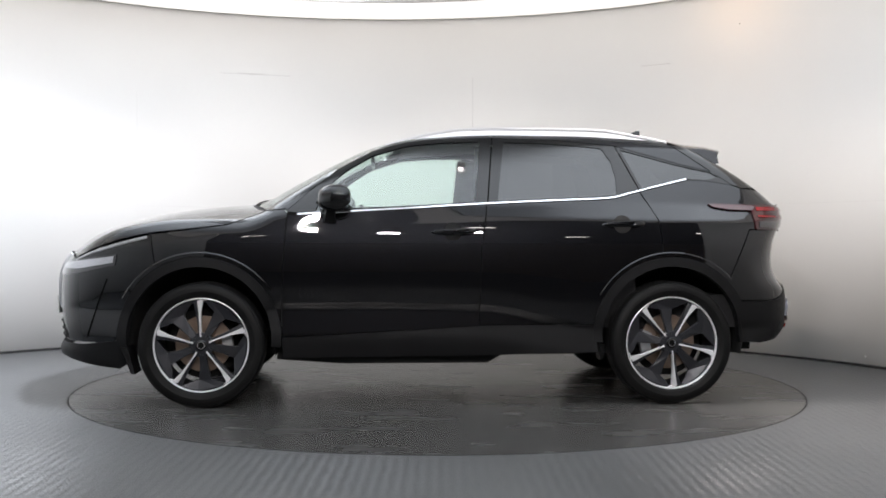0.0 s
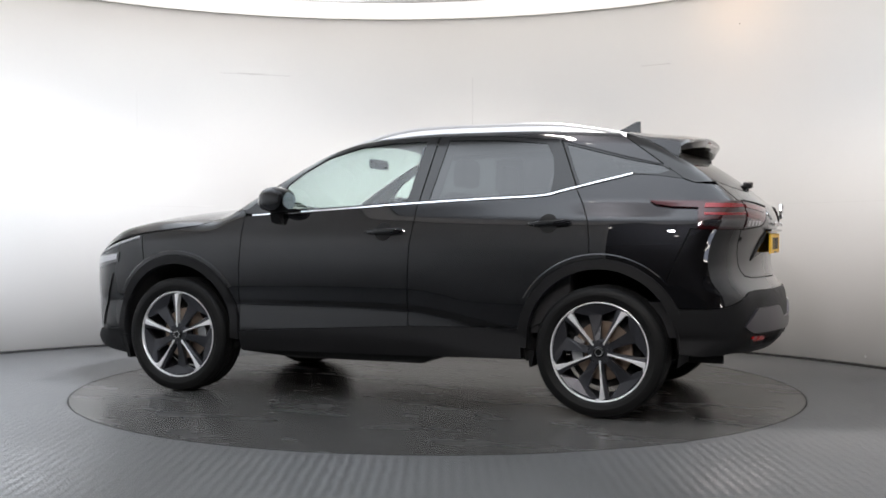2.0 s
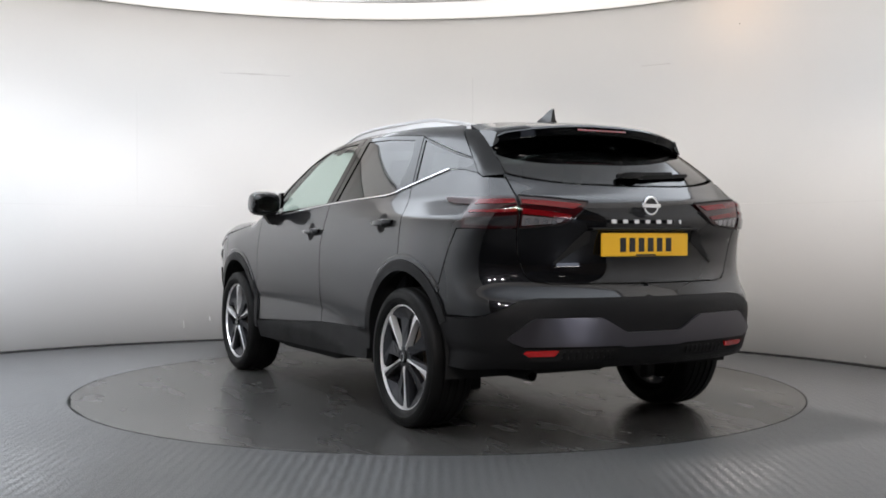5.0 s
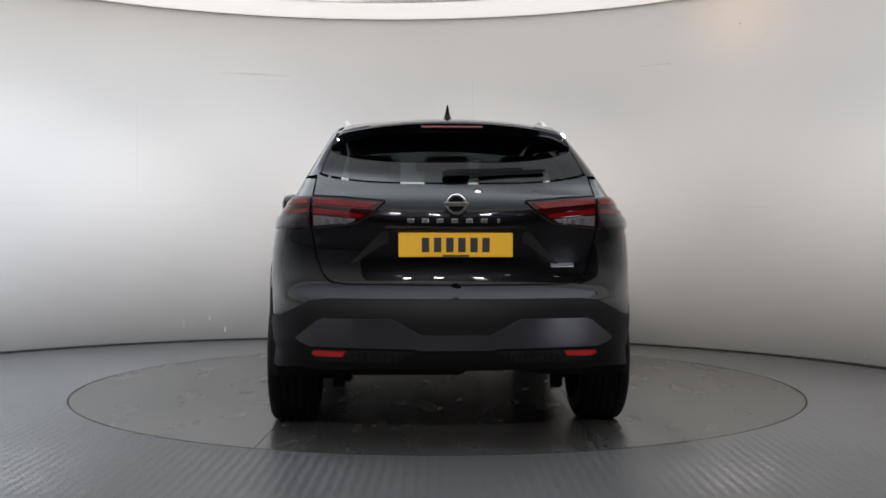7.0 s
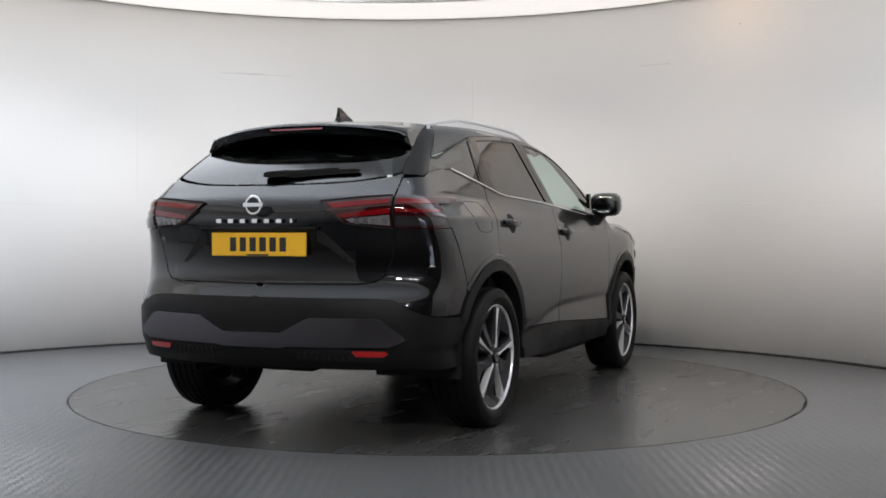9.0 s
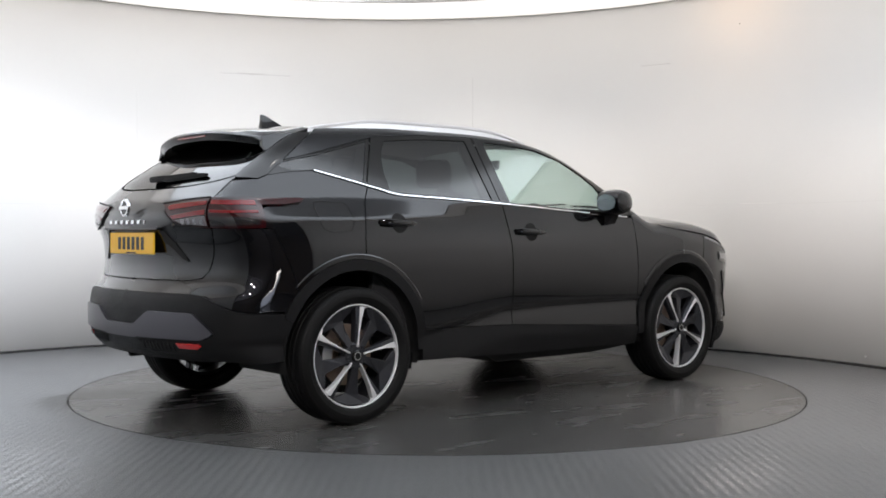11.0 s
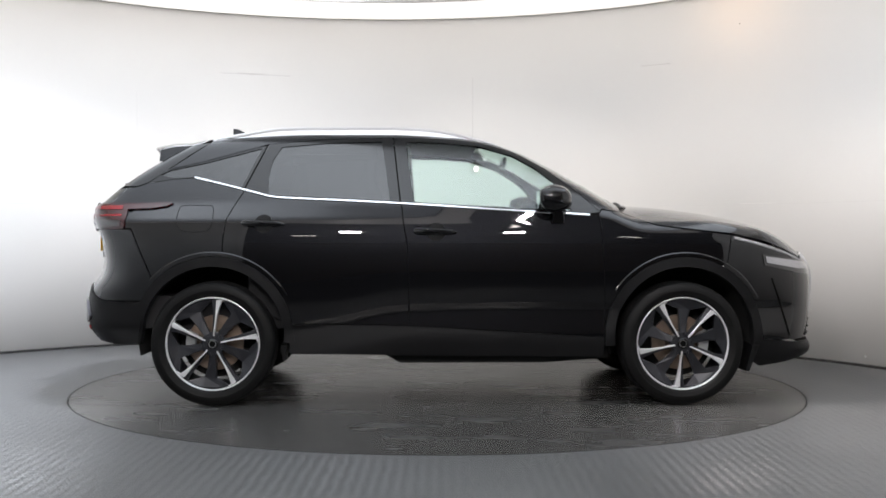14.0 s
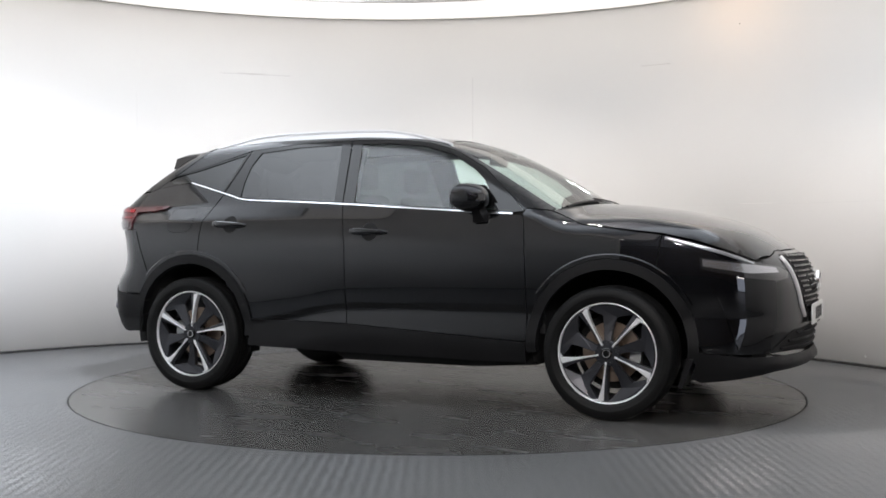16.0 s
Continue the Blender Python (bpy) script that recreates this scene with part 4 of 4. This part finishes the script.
    badge = lathe("badge", [(0.046 * s, 0), (0.046 * s, 0.012 * sign), (0.043 * s, 0.015 * sign), (0.036 * s, 0.015 * sign), (0.034 * s, 0.010 * sign), (0.0, 0.010 * sign)], CHROME, car, 40, "round chrome badge", "x", (x, 0, z))
    bm = bmesh.new()
    box(bm, (0.008, 0.108 * s, 0.019 * s), pose(x + sign * 0.014, 0, z), 0.002)
    part("badge_bar", bm, CHROME, badge)
    lathe("badge_face", [(0.0, 0.0112 * sign), (0.034 * s, 0.0112 * sign)], GLOSS_TRIM, badge, 32, "", "x", (x, 0, z))
for i in range(7):
    bm = bmesh.new()
    w = 0.012 if i == 6 else 0.030
    box(bm, (0.006, w, 0.020), pose(-2.158 + 0.00, 0.205 - i * 0.0665, 1.032), 0.002)
    part("model_badge_bar", bm, CHROME, car)

# ---- spoiler ----
sec = []
for i in range(33):
    y = -0.562 + 1.124 * i / 32
    e = abs(y) / 0.562
    back, drop = 0.10 * e ** 3.0, 0.050 * e ** 2.2 + (0.012 if e > 0.97 else 0)
    z0 = float(from_top(np.array([[-1.40, y * 0.95]]))[0, 2]) + 0.004
    sec.append([(-1.395, y * 0.95, z0), (-1.55 + back * .4, y * 0.97, 1.553 - drop), (-1.70 + back * .8, y, 1.539 - drop), (-1.792 + back, y, 1.520 - drop), (-1.800 + back, y, 1.510 - drop), (-1.776 + back, y, 1.474 - drop), (-1.74 + back, y, 1.470 - drop), (-1.60 + back * .5, y * 0.97, 1.482 - drop), (-1.50, y * 0.96, 1.495 - drop), (-1.40, y * 0.95, z0 - 0.05)])
spoiler = loft("roof_spoiler", sec, PAINT, car, "gloss black roof spoiler")
bm = bmesh.new()
box(bm, (0.006, 0.30, 0.014), pose(-1.792, 0, 1.494, 0, 30, 0), 0.002)
part("brake_light", bm, RED, spoiler, "slim red high brake light")
for s in (-1, 1):
    loft("spoiler_end", [[(-1.48, s * 0.556, 1.498), (-1.62, s * 0.560, 1.488), (-1.695, s * 0.562, 1.470), (-1.70, s * 0.590, 1.40), (-1.64, s * 0.592, 1.40)], [(-1.48, s * 0.53, 1.498), (-1.62, s * 0.535, 1.486), (-1.69, s * 0.535, 1.465), (-1.70, s * 0.560, 1.42), (-1.64, s * 0.56, 1.41)]], PAINT, spoiler)

# ---- roof rails, aerial, wiper ----
for s in (-1, 1):
    line = [(0.30, 0.545), (0.15, 0.550), (-0.1, 0.556), (-0.5, 0.558), (-0.9, 0.545), (-1.2, 0.528), (-1.40, 0.510)]
    p = bend(line, 0.04)
    base = from_top(p)
    n = len(base)
    up = np.array([0.004 + 0.040 * min(1, 4.5 * min(i, n - 1 - i) / n) for i in range(n)])
    secs, plinth = [], []
    for i in range(n):
        x, y, z = base[i]
        h = up[i]
        lo = max(h - 0.017, -0.006)
        secs.append([(x, s * (y - 0.010), z + lo), (x, s * (y - 0.011), z + h - 0.005), (x, s * (y - 0.007), z + h), (x, s * (y + 0.009), z + h - 0.001), (x, s * (y + 0.014), z + h - 0.007), (x, s * (y + 0.013), z + lo)])
        plinth.append([(x, s * (y - 0.012), z - 0.02), (x, s * (y - 0.009), z + max(lo - 0.004, -0.004)), (x, s * (y + 0.011), z + max(lo - 0.004, -0.004)), (x, s * (y + 0.022), z - 0.02)])
    rail = loft("roof_rail", secs, SATIN, car, "satin silver roof rail")
    loft("rail_plinth", plinth, SATIN, rail, "satin silver rail plinth")
loft("aerial", [[(-1.20, -0.028, 1.568), (-1.20, 0.028, 1.568), (-1.375, 0.030, 1.550), (-1.375, -0.030, 1.550)], [(-1.24, -0.012, 1.600), (-1.24, 0.012, 1.600), (-1.362, 0.014, 1.594), (-1.362, -0.014, 1.594)],
                [(-1.30, -0.006, 1.630), (-1.30, 0.006, 1.630), (-1.362, 0.007, 1.632), (-1.362, -0.007, 1.632)], [(-1.335, -0.003, 1.648), (-1.335, 0.003, 1.648), (-1.364, 0.003, 1.650), (-1.364, -0.003, 1.650)]], GLOSS_TRIM, car, "black shark fin aerial")
wiper = new("rear_wiper")
wiper.parent = car
p0, p1 = on_tail([(0.01, 1.245), (0.0101, 1.245)])[0], on_tail([(-0.40, 1.275), (-0.4001, 1.275)])[0]
q = np.array([p0, p1])
nn = grad(q)
p0, p1 = Vector(q[0] + nn[0] * 0.018), Vector(q[1] + nn[1] * 0.012)
d = (p1 - p0)
m = Matrix.Translation(p0) @ d.to_track_quat("X", "Z").to_matrix().to_4x4()
loft("wiper_arm", [[tuple(m @ Vector((x, sy * w, sz * h))) for sy, sz in ((-1, -1), (1, -1), (1, 1), (-1, 1))] for x, w, h in ((-0.045, 0.016, 0.008), (-0.02, 0.026, 0.015), (0.06, 0.024, 0.015), (0.12, 0.014, 0.012), (d.length * 0.8, 0.009, 0.008), (d.length * 0.82, 0.008, 0.006))], TRIM, wiper)
loft("wiper_blade", [[tuple(m @ Vector((x, sy * w - 0.012, sz * h - 0.014))) for sy, sz in ((-1, -1), (1, -1), (1, 1), (-1, 1))] for x, w, h in ((0.08, 0.006, 0.006), (0.12, 0.012, 0.010), (d.length, 0.012, 0.010), (d.length + 0.03, 0.006, 0.005))], RUBBER, wiper)

# ---- wheels ----
GREY_ALLOY = material("dark_grey_alloy", (0.030, 0.031, 0.036), 0.32, 0.5)
CUT_ALLOY = material("machined_alloy", (0.78, 0.78, 0.79), 0.33, 0.5)
DISC = mottle(material("brake_disc", (0.30, 0.22, 0.17), 0.4, 0.8), 30, (0.25, 0.18, 0.14), (0.38, 0.30, 0.24), rough=(0.3, 0.5))
CAST = material("cast_grey_metal", (0.42, 0.43, 0.44), 0.45, 0.6)
CABIN = mottle(material("black_seat_cloth", (0.02, 0.02, 0.022), 0.8), 40, (0.015, 0.015, 0.017), (0.03, 0.03, 0.033), bump=0.2, bump_scale=400)
LINING = material("grey_headlining", (0.30, 0.30, 0.29), 0.85)
MIRROR = material("mirror_glass", (0.62, 0.70, 0.70), 0.02, 1.0)


def wheel_piece(name, pts, y0, y1, mat, parent, label=""):
    """A flat-faced piece of the wheel, from (radius, degrees clockwise, face depth) points."""
    bm = bmesh.new()
    face, back = [], []
    for r, a, d in pts:
        r = r if r < 0.06 else 0.06 + (r - 0.06) * 1.112
        x, z = -r * math.sin(radians(a)), r * math.cos(radians(a))
        face.append(bm.verts.new((x, y0 + d, z)))
        back.append(bm.verts.new((x, y1, z)))
    bm.faces.new(face)
    bm.faces.new(back[::-1])
    for i in range(len(pts)):
        j = (i + 1) % len(pts)
        bm.faces.new((face[j], face[i], back[i], back[j]))
    bmesh.ops.recalc_face_normals(bm, faces=bm.faces)
    e = [q for q in bm.edges if q.verts[0] in face and q.verts[1] in face]
    bmesh.ops.bevel(bm, geom=e, offset=0.0018, segments=1, affect="EDGES")
    return part(name, bm, mat, parent, label)


def build_wheel(phase):
    w = lathe("wheel", [(0.256, -0.012), (0.246, -0.02), (0.242, -0.06), (0.234, -0.10), (0.234, -0.19), (0.252, -0.205)], GREY_ALLOY, car, 64, "dark grey alloy wheel with machined spokes")
    tyre = [(0.252, -0.212), (0.272, -0.226), (0.31, -0.226), (0.338, -0.212), (0.3485, -0.195)]
    for g in (-0.165, -0.125, -0.085, -0.045):
        tyre += [(0.352, g - 0.006), (0.3515, g - 0.0055), (0.344, g - 0.004), (0.344, g + 0.004), (0.3515, g + 0.0055)]
    tyre += [(0.350, -0.012), (0.345, 0.002), (0.336, 0.010), (0.334, 0.0095), (0.322, 0.016), (0.310, 0.018), (0.300, 0.0185), (0.298, 0.017), (0.284, 0.015), (0.274, 0.010), (0.2655, 0.001), (0.262, -0.014)]
    lathe("tyre", tyre, RUBBER, w, 96, "black road tyre")
    lathe("rim_lip", [(0.2655, -0.006), (0.2648, 0.001), (0.2610, 0.002), (0.2585, 0.0), (0.2555, -0.012)], CUT_ALLOY, w, 96, "bright machined rim edge")
    for k in range(5):
        a = phase + 72 * k
        wheel_piece("spoke", [(0.046, a - 7, 0), (0.062, a - 6, 0.002), (0.10, a - 3.4, 0.0), (0.17, a - 3.0, -0.001), (0.229, a - 3.6, -0.002), (0.2345, a + 0, -0.002), (0.2345, a + 5, -0.002), (0.2335, a + 9, -0.003), (0.2260, a + 3.6, -0.002), (0.17, a + 1.3, 0.0), (0.11, a + 0.6, 0.0), (0.062, a + 2.2, 0.002), (0.046, a + 5, 0)], 0.0, -0.035, CUT_ALLOY, w, "machined bright spoke")
        wheel_piece("spoke_wing", [(0.232, a - 3.7, 0), (0.10, a - 3.5, 0), (0.062, a - 6.5, 0.0), (0.062, a - 14, -0.012), (0.11, a - 9.5, -0.014), (0.20, a - 8.0, -0.012), (0.232, a - 9.5, -0.006)], -0.003, -0.05, GREY_ALLOY, w)
        wheel_piece("blade", [(0.045, a + 16, -0.002), (0.075, a + 17, -0.004), (0.13, a + 21, -0.012), (0.185, a + 22, -0.014), (0.205, a + 12, -0.010), (0.231, a + 6, -0.006), (0.2325, a + 16, -0.004), (0.233, a + 28, -0.003), (0.233, a + 42, -0.003), (0.2325, a + 56, -0.004), (0.231, a + 63, -0.006), (0.205, a + 55, -0.022), (0.18, a + 43, -0.026), (0.13, a + 42, -0.022), (0.075, a + 46, -0.012), (0.045, a + 52, -0.004)], -0.004, -0.045, GREY_ALLOY, w)
    for k in range(5):
        a = radians(phase + 36 + 72 * k)
        lathe("wheel_nut", [(0.0, -0.004), (0.008, -0.004), (0.0095, -0.007), (0.0095, -0.03)], GREY_ALLOY, w, 8, "", "y", (-0.057 * math.sin(a), 0, 0.057 * math.cos(a)))
    lathe("hub", [(0.0, -0.006), (0.060, -0.008), (0.068, -0.016), (0.07, -0.05)], GREY_ALLOY, w, 32)
    cap = lathe("hub_cap", [(0.0, 0.004), (0.026, 0.004), (0.030, 0.001), (0.031, -0.012)], GLOSS_TRIM, w, 32, "black hub cap with silver ring")
    lathe("hub_cap_ring", [(0.0175, 0.0042), (0.0175, 0.0062), (0.0215, 0.0062), (0.0215, 0.0042)], CHROME, w, 32)
    lathe("brake_disc", [(0.055, -0.088), (0.075, -0.085), (0.078, -0.098), (0.158, -0.098), (0.158, -0.118), (0.06, -0.118)], DISC, w, 48, "bronze-brown brake disc")
    lathe("drum_shield", [(0.0, -0.13), (0.20, -0.135)], SHELL, w, 32)
    return w


def caliper(x, y, s, side):
    bm = bmesh.new()
    n = 8
    for r, ya in ((0.165, 0), (0.108, 0), (0.108, -0.06), (0.165, -0.06)):
        for i in range(n):
            a = radians(side - 26 + 52 * i / (n - 1))
            bm.verts.new((r * math.cos(a), ya, r * math.sin(a)))
    bm.verts.ensure_lookup_table()
    for c in range(4):
        d = (c + 1) % 4
        for i in range(n - 1):
            bm.faces.new([bm.verts[q] for q in (c * n + i, c * n + i + 1, d * n + i + 1, d * n + i)])
    for i in (0, n - 1):
        bm.faces.new([bm.verts[c * n + i] for c in range(4)])
    bmesh.ops.recalc_face_normals(bm, faces=bm.faces)
    ob = part("brake_caliper", bm, CAST, car, "silver grey brake caliper")
    ob.matrix_basis = pose(x, s * (0.891 - 0.07), 0.352, 0, 0, 0 if s > 0 else 180)
    return ob


first = build_wheel(0)
second = build_wheel(180)
first.matrix_basis = pose(HUBS[0], 0.891, 0.352, 0, 1.5, 0)
second.matrix_basis = pose(HUBS[1], 0.891, 0.352, 0, 4, 0)
copy_thing(first, pose(HUBS[0], -0.891, 0.352, 0, -43, 180))
copy_thing(first, pose(HUBS[1], -0.891, 0.352, 0, -8, 180))
caliper(HUBS[0], 0, 1, 180)
caliper(HUBS[1], 0, 1, 0)
caliper(HUBS[0], 0, -1, 180)
caliper(HUBS[1], 0, -1, 0)
for cx in HUBS:
    for s in (-1, 1):
        v, f = [], []
        for i in range(31):
            a = radians(-14 + 208 * i / 30)
            for y in (0.42, 0.875):
                v.append((cx + 0.418 * math.cos(a), s * y, 0.385 + 0.418 * math.sin(a)))
        for i in range(30):
            f.append((2 * i, 2 * i + 1, 2 * i + 3, 2 * i + 2))
        f.append(tuple(2 * i for i in range(31)))
        mesh_part("arch_liner", v, f, SHELL, car)

# ---- underside ----
slab("underbody", [(2.0, 0.27), (1.75, 0.24), (0.95, 0.25), (0.6, 0.232), (-0.35, 0.232), (-0.42, 0.275), (-0.92, 0.275), (-1.0, 0.30), (-1.7, 0.37), (-2.02, 0.42), (-2.02, 0.47), (2.0, 0.45)], -0.42, 0.42, SHELL, car)
slab("floor_pan", [(0.92, 0.262), (0.55, 0.235), (-0.28, 0.235), (-0.36, 0.28), (-0.9, 0.285), (-0.9, 0.42), (0.92, 0.42)], -0.80, 0.80, SHELL, car)
for s in (-1, 1):
    slab("suspension_arm", [(-1.05, 0.26), (-1.05, 0.30), (-1.42, 0.27), (-1.42, 0.22)], s * 0.62 - 0.03, s * 0.62 + 0.03, SHELL, car, bevel=0.008)
    slab("shock_absorber", [(-1.44, 0.17), (-1.50, 0.19), (-1.52, 0.5), (-1.46, 0.5)], s * 0.56 - 0.03, s * 0.56 + 0.03, SHELL, car, bevel=0.01)
    slab("mud_flap", [(1.70, 0.19), (1.72, 0.19), (1.78, 0.34), (1.74, 0.34)], s * 0.78 - 0.09, s * 0.78 + 0.09, TRIM, car)
    slab("sill_flap", [(-0.93, 0.25), (-0.945, 0.25), (-0.96, 0.34), (-0.92, 0.34)], s * 0.78 - 0.05, s * 0.78 + 0.05, TRIM, car)
# silencer and pipe near black: the shade under the tail is in their colour
lathe("silencer", [(0.0, -0.28), (0.075, -0.27), (0.085, -0.24), (0.085, 0.24), (0.075, 0.27), (0.0, 0.28)], SHELL, car, 20, "near-black exhaust silencer", "y", (-1.70, 0.20, 0.36))
lathe("exhaust_pipe", [(0.0, 0.10), (0.024, 0.10), (0.026, 0.0), (0.026, -0.12), (0.020, -0.12), (0.02, 0.08)], SHELL, car, 16, "", "x", (-1.80, 0.50, 0.30))
lathe("rear_axle", [(0.0, -0.72), (0.035, -0.72), (0.035, 0.72), (0.0, 0.72)], SHELL, car, 14, "", "y", (-1.33, 0, 0.30))

# ---- mirrors ----
for s in (-1, 1):
    secs = []
    for y, k, dx in ((0.868, 0.80, -0.0), (0.885, 0.93, 0.0), (0.93, 1.0, 0.004), (0.98, 1.0, 0.004), (1.02, 0.93, -0.004), (1.042, 0.78, -0.012), (1.052, 0.5, -0.02)):
        ringp = []
        for i in range(24):
            a = 2 * math.pi * i / 24
            c, q = math.cos(a), math.sin(a)
            x = 0.575 + dx + k * (0.105 * abs(c) ** 0.75 * (1 if c > 0 else -0.72) - 0.014 * q)
            z = 1.176 + k * 0.074 * abs(q) ** 0.8 * (1 if q > 0 else -1) - 0.008 * (c < 0)
            ringp.append((x, s * y, z))
        secs.append(ringp)
    m = loft("door_mirror", secs, PAINT, car, "gloss black door mirror")
    loft("mirror_foot", [[(0.66, s * 0.86, 1.04), (0.58, s * 0.86, 1.035), (0.58, s * 0.90, 1.035), (0.65, s * 0.90, 1.04)], [(0.655, s * 0.862, 1.08), (0.59, s * 0.862, 1.08), (0.59, s * 0.93, 1.08), (0.64, s * 0.93, 1.08)], [(0.645, s * 0.875, 1.125), (0.58, s * 0.875, 1.125), (0.58, s * 0.965, 1.125), (0.63, s * 0.965, 1.125)]], TRIM, m)
    bm = bmesh.new()
    bmesh.ops.create_circle(bm, cap_ends=True, segments=32, radius=1.0, matrix=Matrix.Translation((0.496, s * 0.957, 1.168)) @ Matrix.Rotation(radians(90), 4, "Y") @ Matrix.Diagonal((0.050, 0.074, 1, 1)))
    part("mirror_glass", bm, MIRROR, m, "mirror glass")
    slab("mirror_corner", [(0.745, 1.093), (0.62, 1.245), (0.585, 1.245), (0.60, 1.10)], s * 0.812, s * 0.835, GLOSS_TRIM, car)

# ---- door handles, fuel flap ----
for s in (-1, 1):
    for x0, z, slope in ((-0.079, 0.992, 1.0), (-1.053, 1.036, 1.0)):
        y = float(on_side([(x0, z), (x0 + 0.001, z)])[0, 1])
        # flat black disc painted as the shade of the cup behind the handle
        disc = [(x0 + 0.005 + 0.052 * math.cos(2 * math.pi * k / 24), z - 0.006 + 0.052 * math.sin(2 * math.pi * k / 24)) for k in range(25)]
        if s > 0:
            panel("handle_recess_shade", [on_side(disc)], SHELL, car, lift=0.0015, thick=0.002, gap=0, du=0.03, dv=0.015)
        secs = []
        for dx, h, o in ((0.125, 0.004, 0.004), (0.10, 0.011, 0.022), (0.05, 0.015, 0.036), (0.0, 0.017, 0.040), (-0.05, 0.018, 0.038), (-0.10, 0.018, 0.030), (-0.122, 0.012, 0.012)):
            zz = z - 0.004 - dx * 0.03
            secs.append([(x0 + dx, s * (y + o - 0.014), zz - h), (x0 + dx, s * (y + o), zz - h * 0.7), (x0 + dx, s * (y + o + 0.003), zz), (x0 + dx, s * (y + o), zz + h * 0.7), (x0 + dx, s * (y + o - 0.014), zz + h)])
        loft("door_handle", secs, PAINT, car, "gloss black door handle")
flap = [(-1.36, 1.135), (-1.50, 1.135), (-1.535, 1.12), (-1.542, 1.06), (-1.53, 1.01), (-1.49, 0.985), (-1.39, 0.985), (-1.35, 1.005), (-1.337, 1.06), (-1.342, 1.12), (-1.36, 1.135)]
line = on_side(flap, True) * np.array([1, -1, 1])
ribbon("fuel_flap_joint", line, 0.004, 0.0012, 0.0, SHELL, car, sides="one")

# ---- cabin ----
slab("dashboard", [(0.95, 0.55), (0.95, 1.06), (0.80, 1.085), (0.55, 1.045), (0.45, 0.98), (0.50, 0.80), (0.60, 0.55)], -0.70, 0.70, CABIN, car, "black dashboard", 0.02)
slab("cabin_floor", [(0.95, 0.43), (0.95, 0.55), (-1.75, 0.62), (-1.75, 0.43)], -0.76, 0.76, CABIN, car)
for s in (-1, 1):
    slab("door_card", [(0.85, 0.45), (0.85, 1.05), (-0.27, 1.10), (-1.15, 1.13), (-1.15, 0.55), (-0.9, 0.45)], s * 0.76 - 0.025, s * 0.76 + 0.025, CABIN, car, "", 0.01)


def seat(x, y, w, parent):
    base = slab("seat", [(x + 0.30, 0.58), (x + 0.32, 0.70), (x + 0.24, 0.745), (x - 0.18, 0.70), (x - 0.22, 0.58)], y - w / 2, y + w / 2, CABIN, parent, "black cloth seat", 0.03, True)
    slab("backrest", [(x - 0.10, 0.66), (x - 0.20, 0.95), (x - 0.31, 1.22), (x - 0.39, 1.22), (x - 0.32, 0.85), (x - 0.24, 0.62)], y - w / 2 + 0.01, y + w / 2 - 0.01, CABIN, base, "", 0.035, True)
    return base


def headrest(x, y, z, w, parent):
    return slab("headrest", [(x + 0.04, z - 0.08), (x + 0.035, z + 0.07), (x - 0.02, z + 0.10), (x - 0.06, z + 0.07), (x - 0.05, z - 0.08)], y - w / 2, y + w / 2, CABIN, parent, "", 0.032, True)


for y in (-0.37, 0.37):
    st = seat(-0.02, y, 0.50, car)
    headrest(-0.38, y, 1.33, 0.26, st)
bench = seat(-0.85, 0.0, 1.30, car)
for y in (-0.40, 0.0, 0.40):
    headrest(-1.25, y, 1.30, 0.24, bench)
lathe("steering_wheel", [(0.175, -0.014), (0.188, -0.010), (0.194, 0.0), (0.188, 0.010), (0.175, 0.014), (0.166, 0.008), (0.164, 0.0), (0.166, -0.008), (0.175, -0.014)], CABIN, car, 40, "black steering wheel", "x").matrix_basis = pose(0.38, -0.37, 1.0, 0, 24, 0)
slab("steering_boss", [(0.37, 0.99), (0.42, 0.93), (0.50, 0.98), (0.46, 1.03)], -0.50, -0.24, CABIN, car, "", 0.012)
slab("inner_mirror", [(0.36, 1.40), (0.385, 1.40), (0.39, 1.465), (0.365, 1.465)], -0.13, 0.13, GLOSS_TRIM, car, "", 0.008)
panel("headlining", [on_top([(0.20, 0.55), (-0.4, 0.565), (-1.0, 0.545), (-1.42, 0.50)]), on_top([(-1.42, 0.5), (-1.44, 0)]), on_top([(-1.44, 0), (0.20, 0)]), on_top([(0.2, 0), (0.2, 0.55)])], LINING, car, chart="top", sides="whole", lift=-0.035, thick=0, gap=0, du=0.06, dv=0.06)
panel("cowl", [on_top([(1.10, 0), (1.08, 0.35), (1.0, 0.70)], True), on_top([(1.0, 0.70), (0.99, 0.78)]), on_top([(0.99, 0.78), (1.05, 0.6), (1.11, 0.3), (1.13, 0)], True), on_top([(1.13, 0), (1.10, 0)])], TRIM, car, chart="top", sides="whole", du=0.05, dv=0.05, lift=-0.006, thick=0.01, label="black cowl panel under the windscreen")
for y0, y1 in ((0.42, -0.12), (-0.14, -0.62)):
    p = on_top([(1.07, y0), (1.03, y1)])
    p = p[p[:, 1].argsort()]
    ribbon("front_wiper", p, 0.018, 0.008, 0.0, TRIM, car, sides="one")

def motions():
    rows = []
    for i in range(17):
        a = 183.82 - 13.027 * i
        m = pose(0, 0, 0, 0, 0, a)
        rows.append((float(i), m @ Matrix.Translation((OFFX, OFFY, 0))))
    walk(car, rows)
    walk(turntable, [(float(i), pose(0, 0, 0, 0, 0, -13.027 * i)) for i in range(17)])


motions()
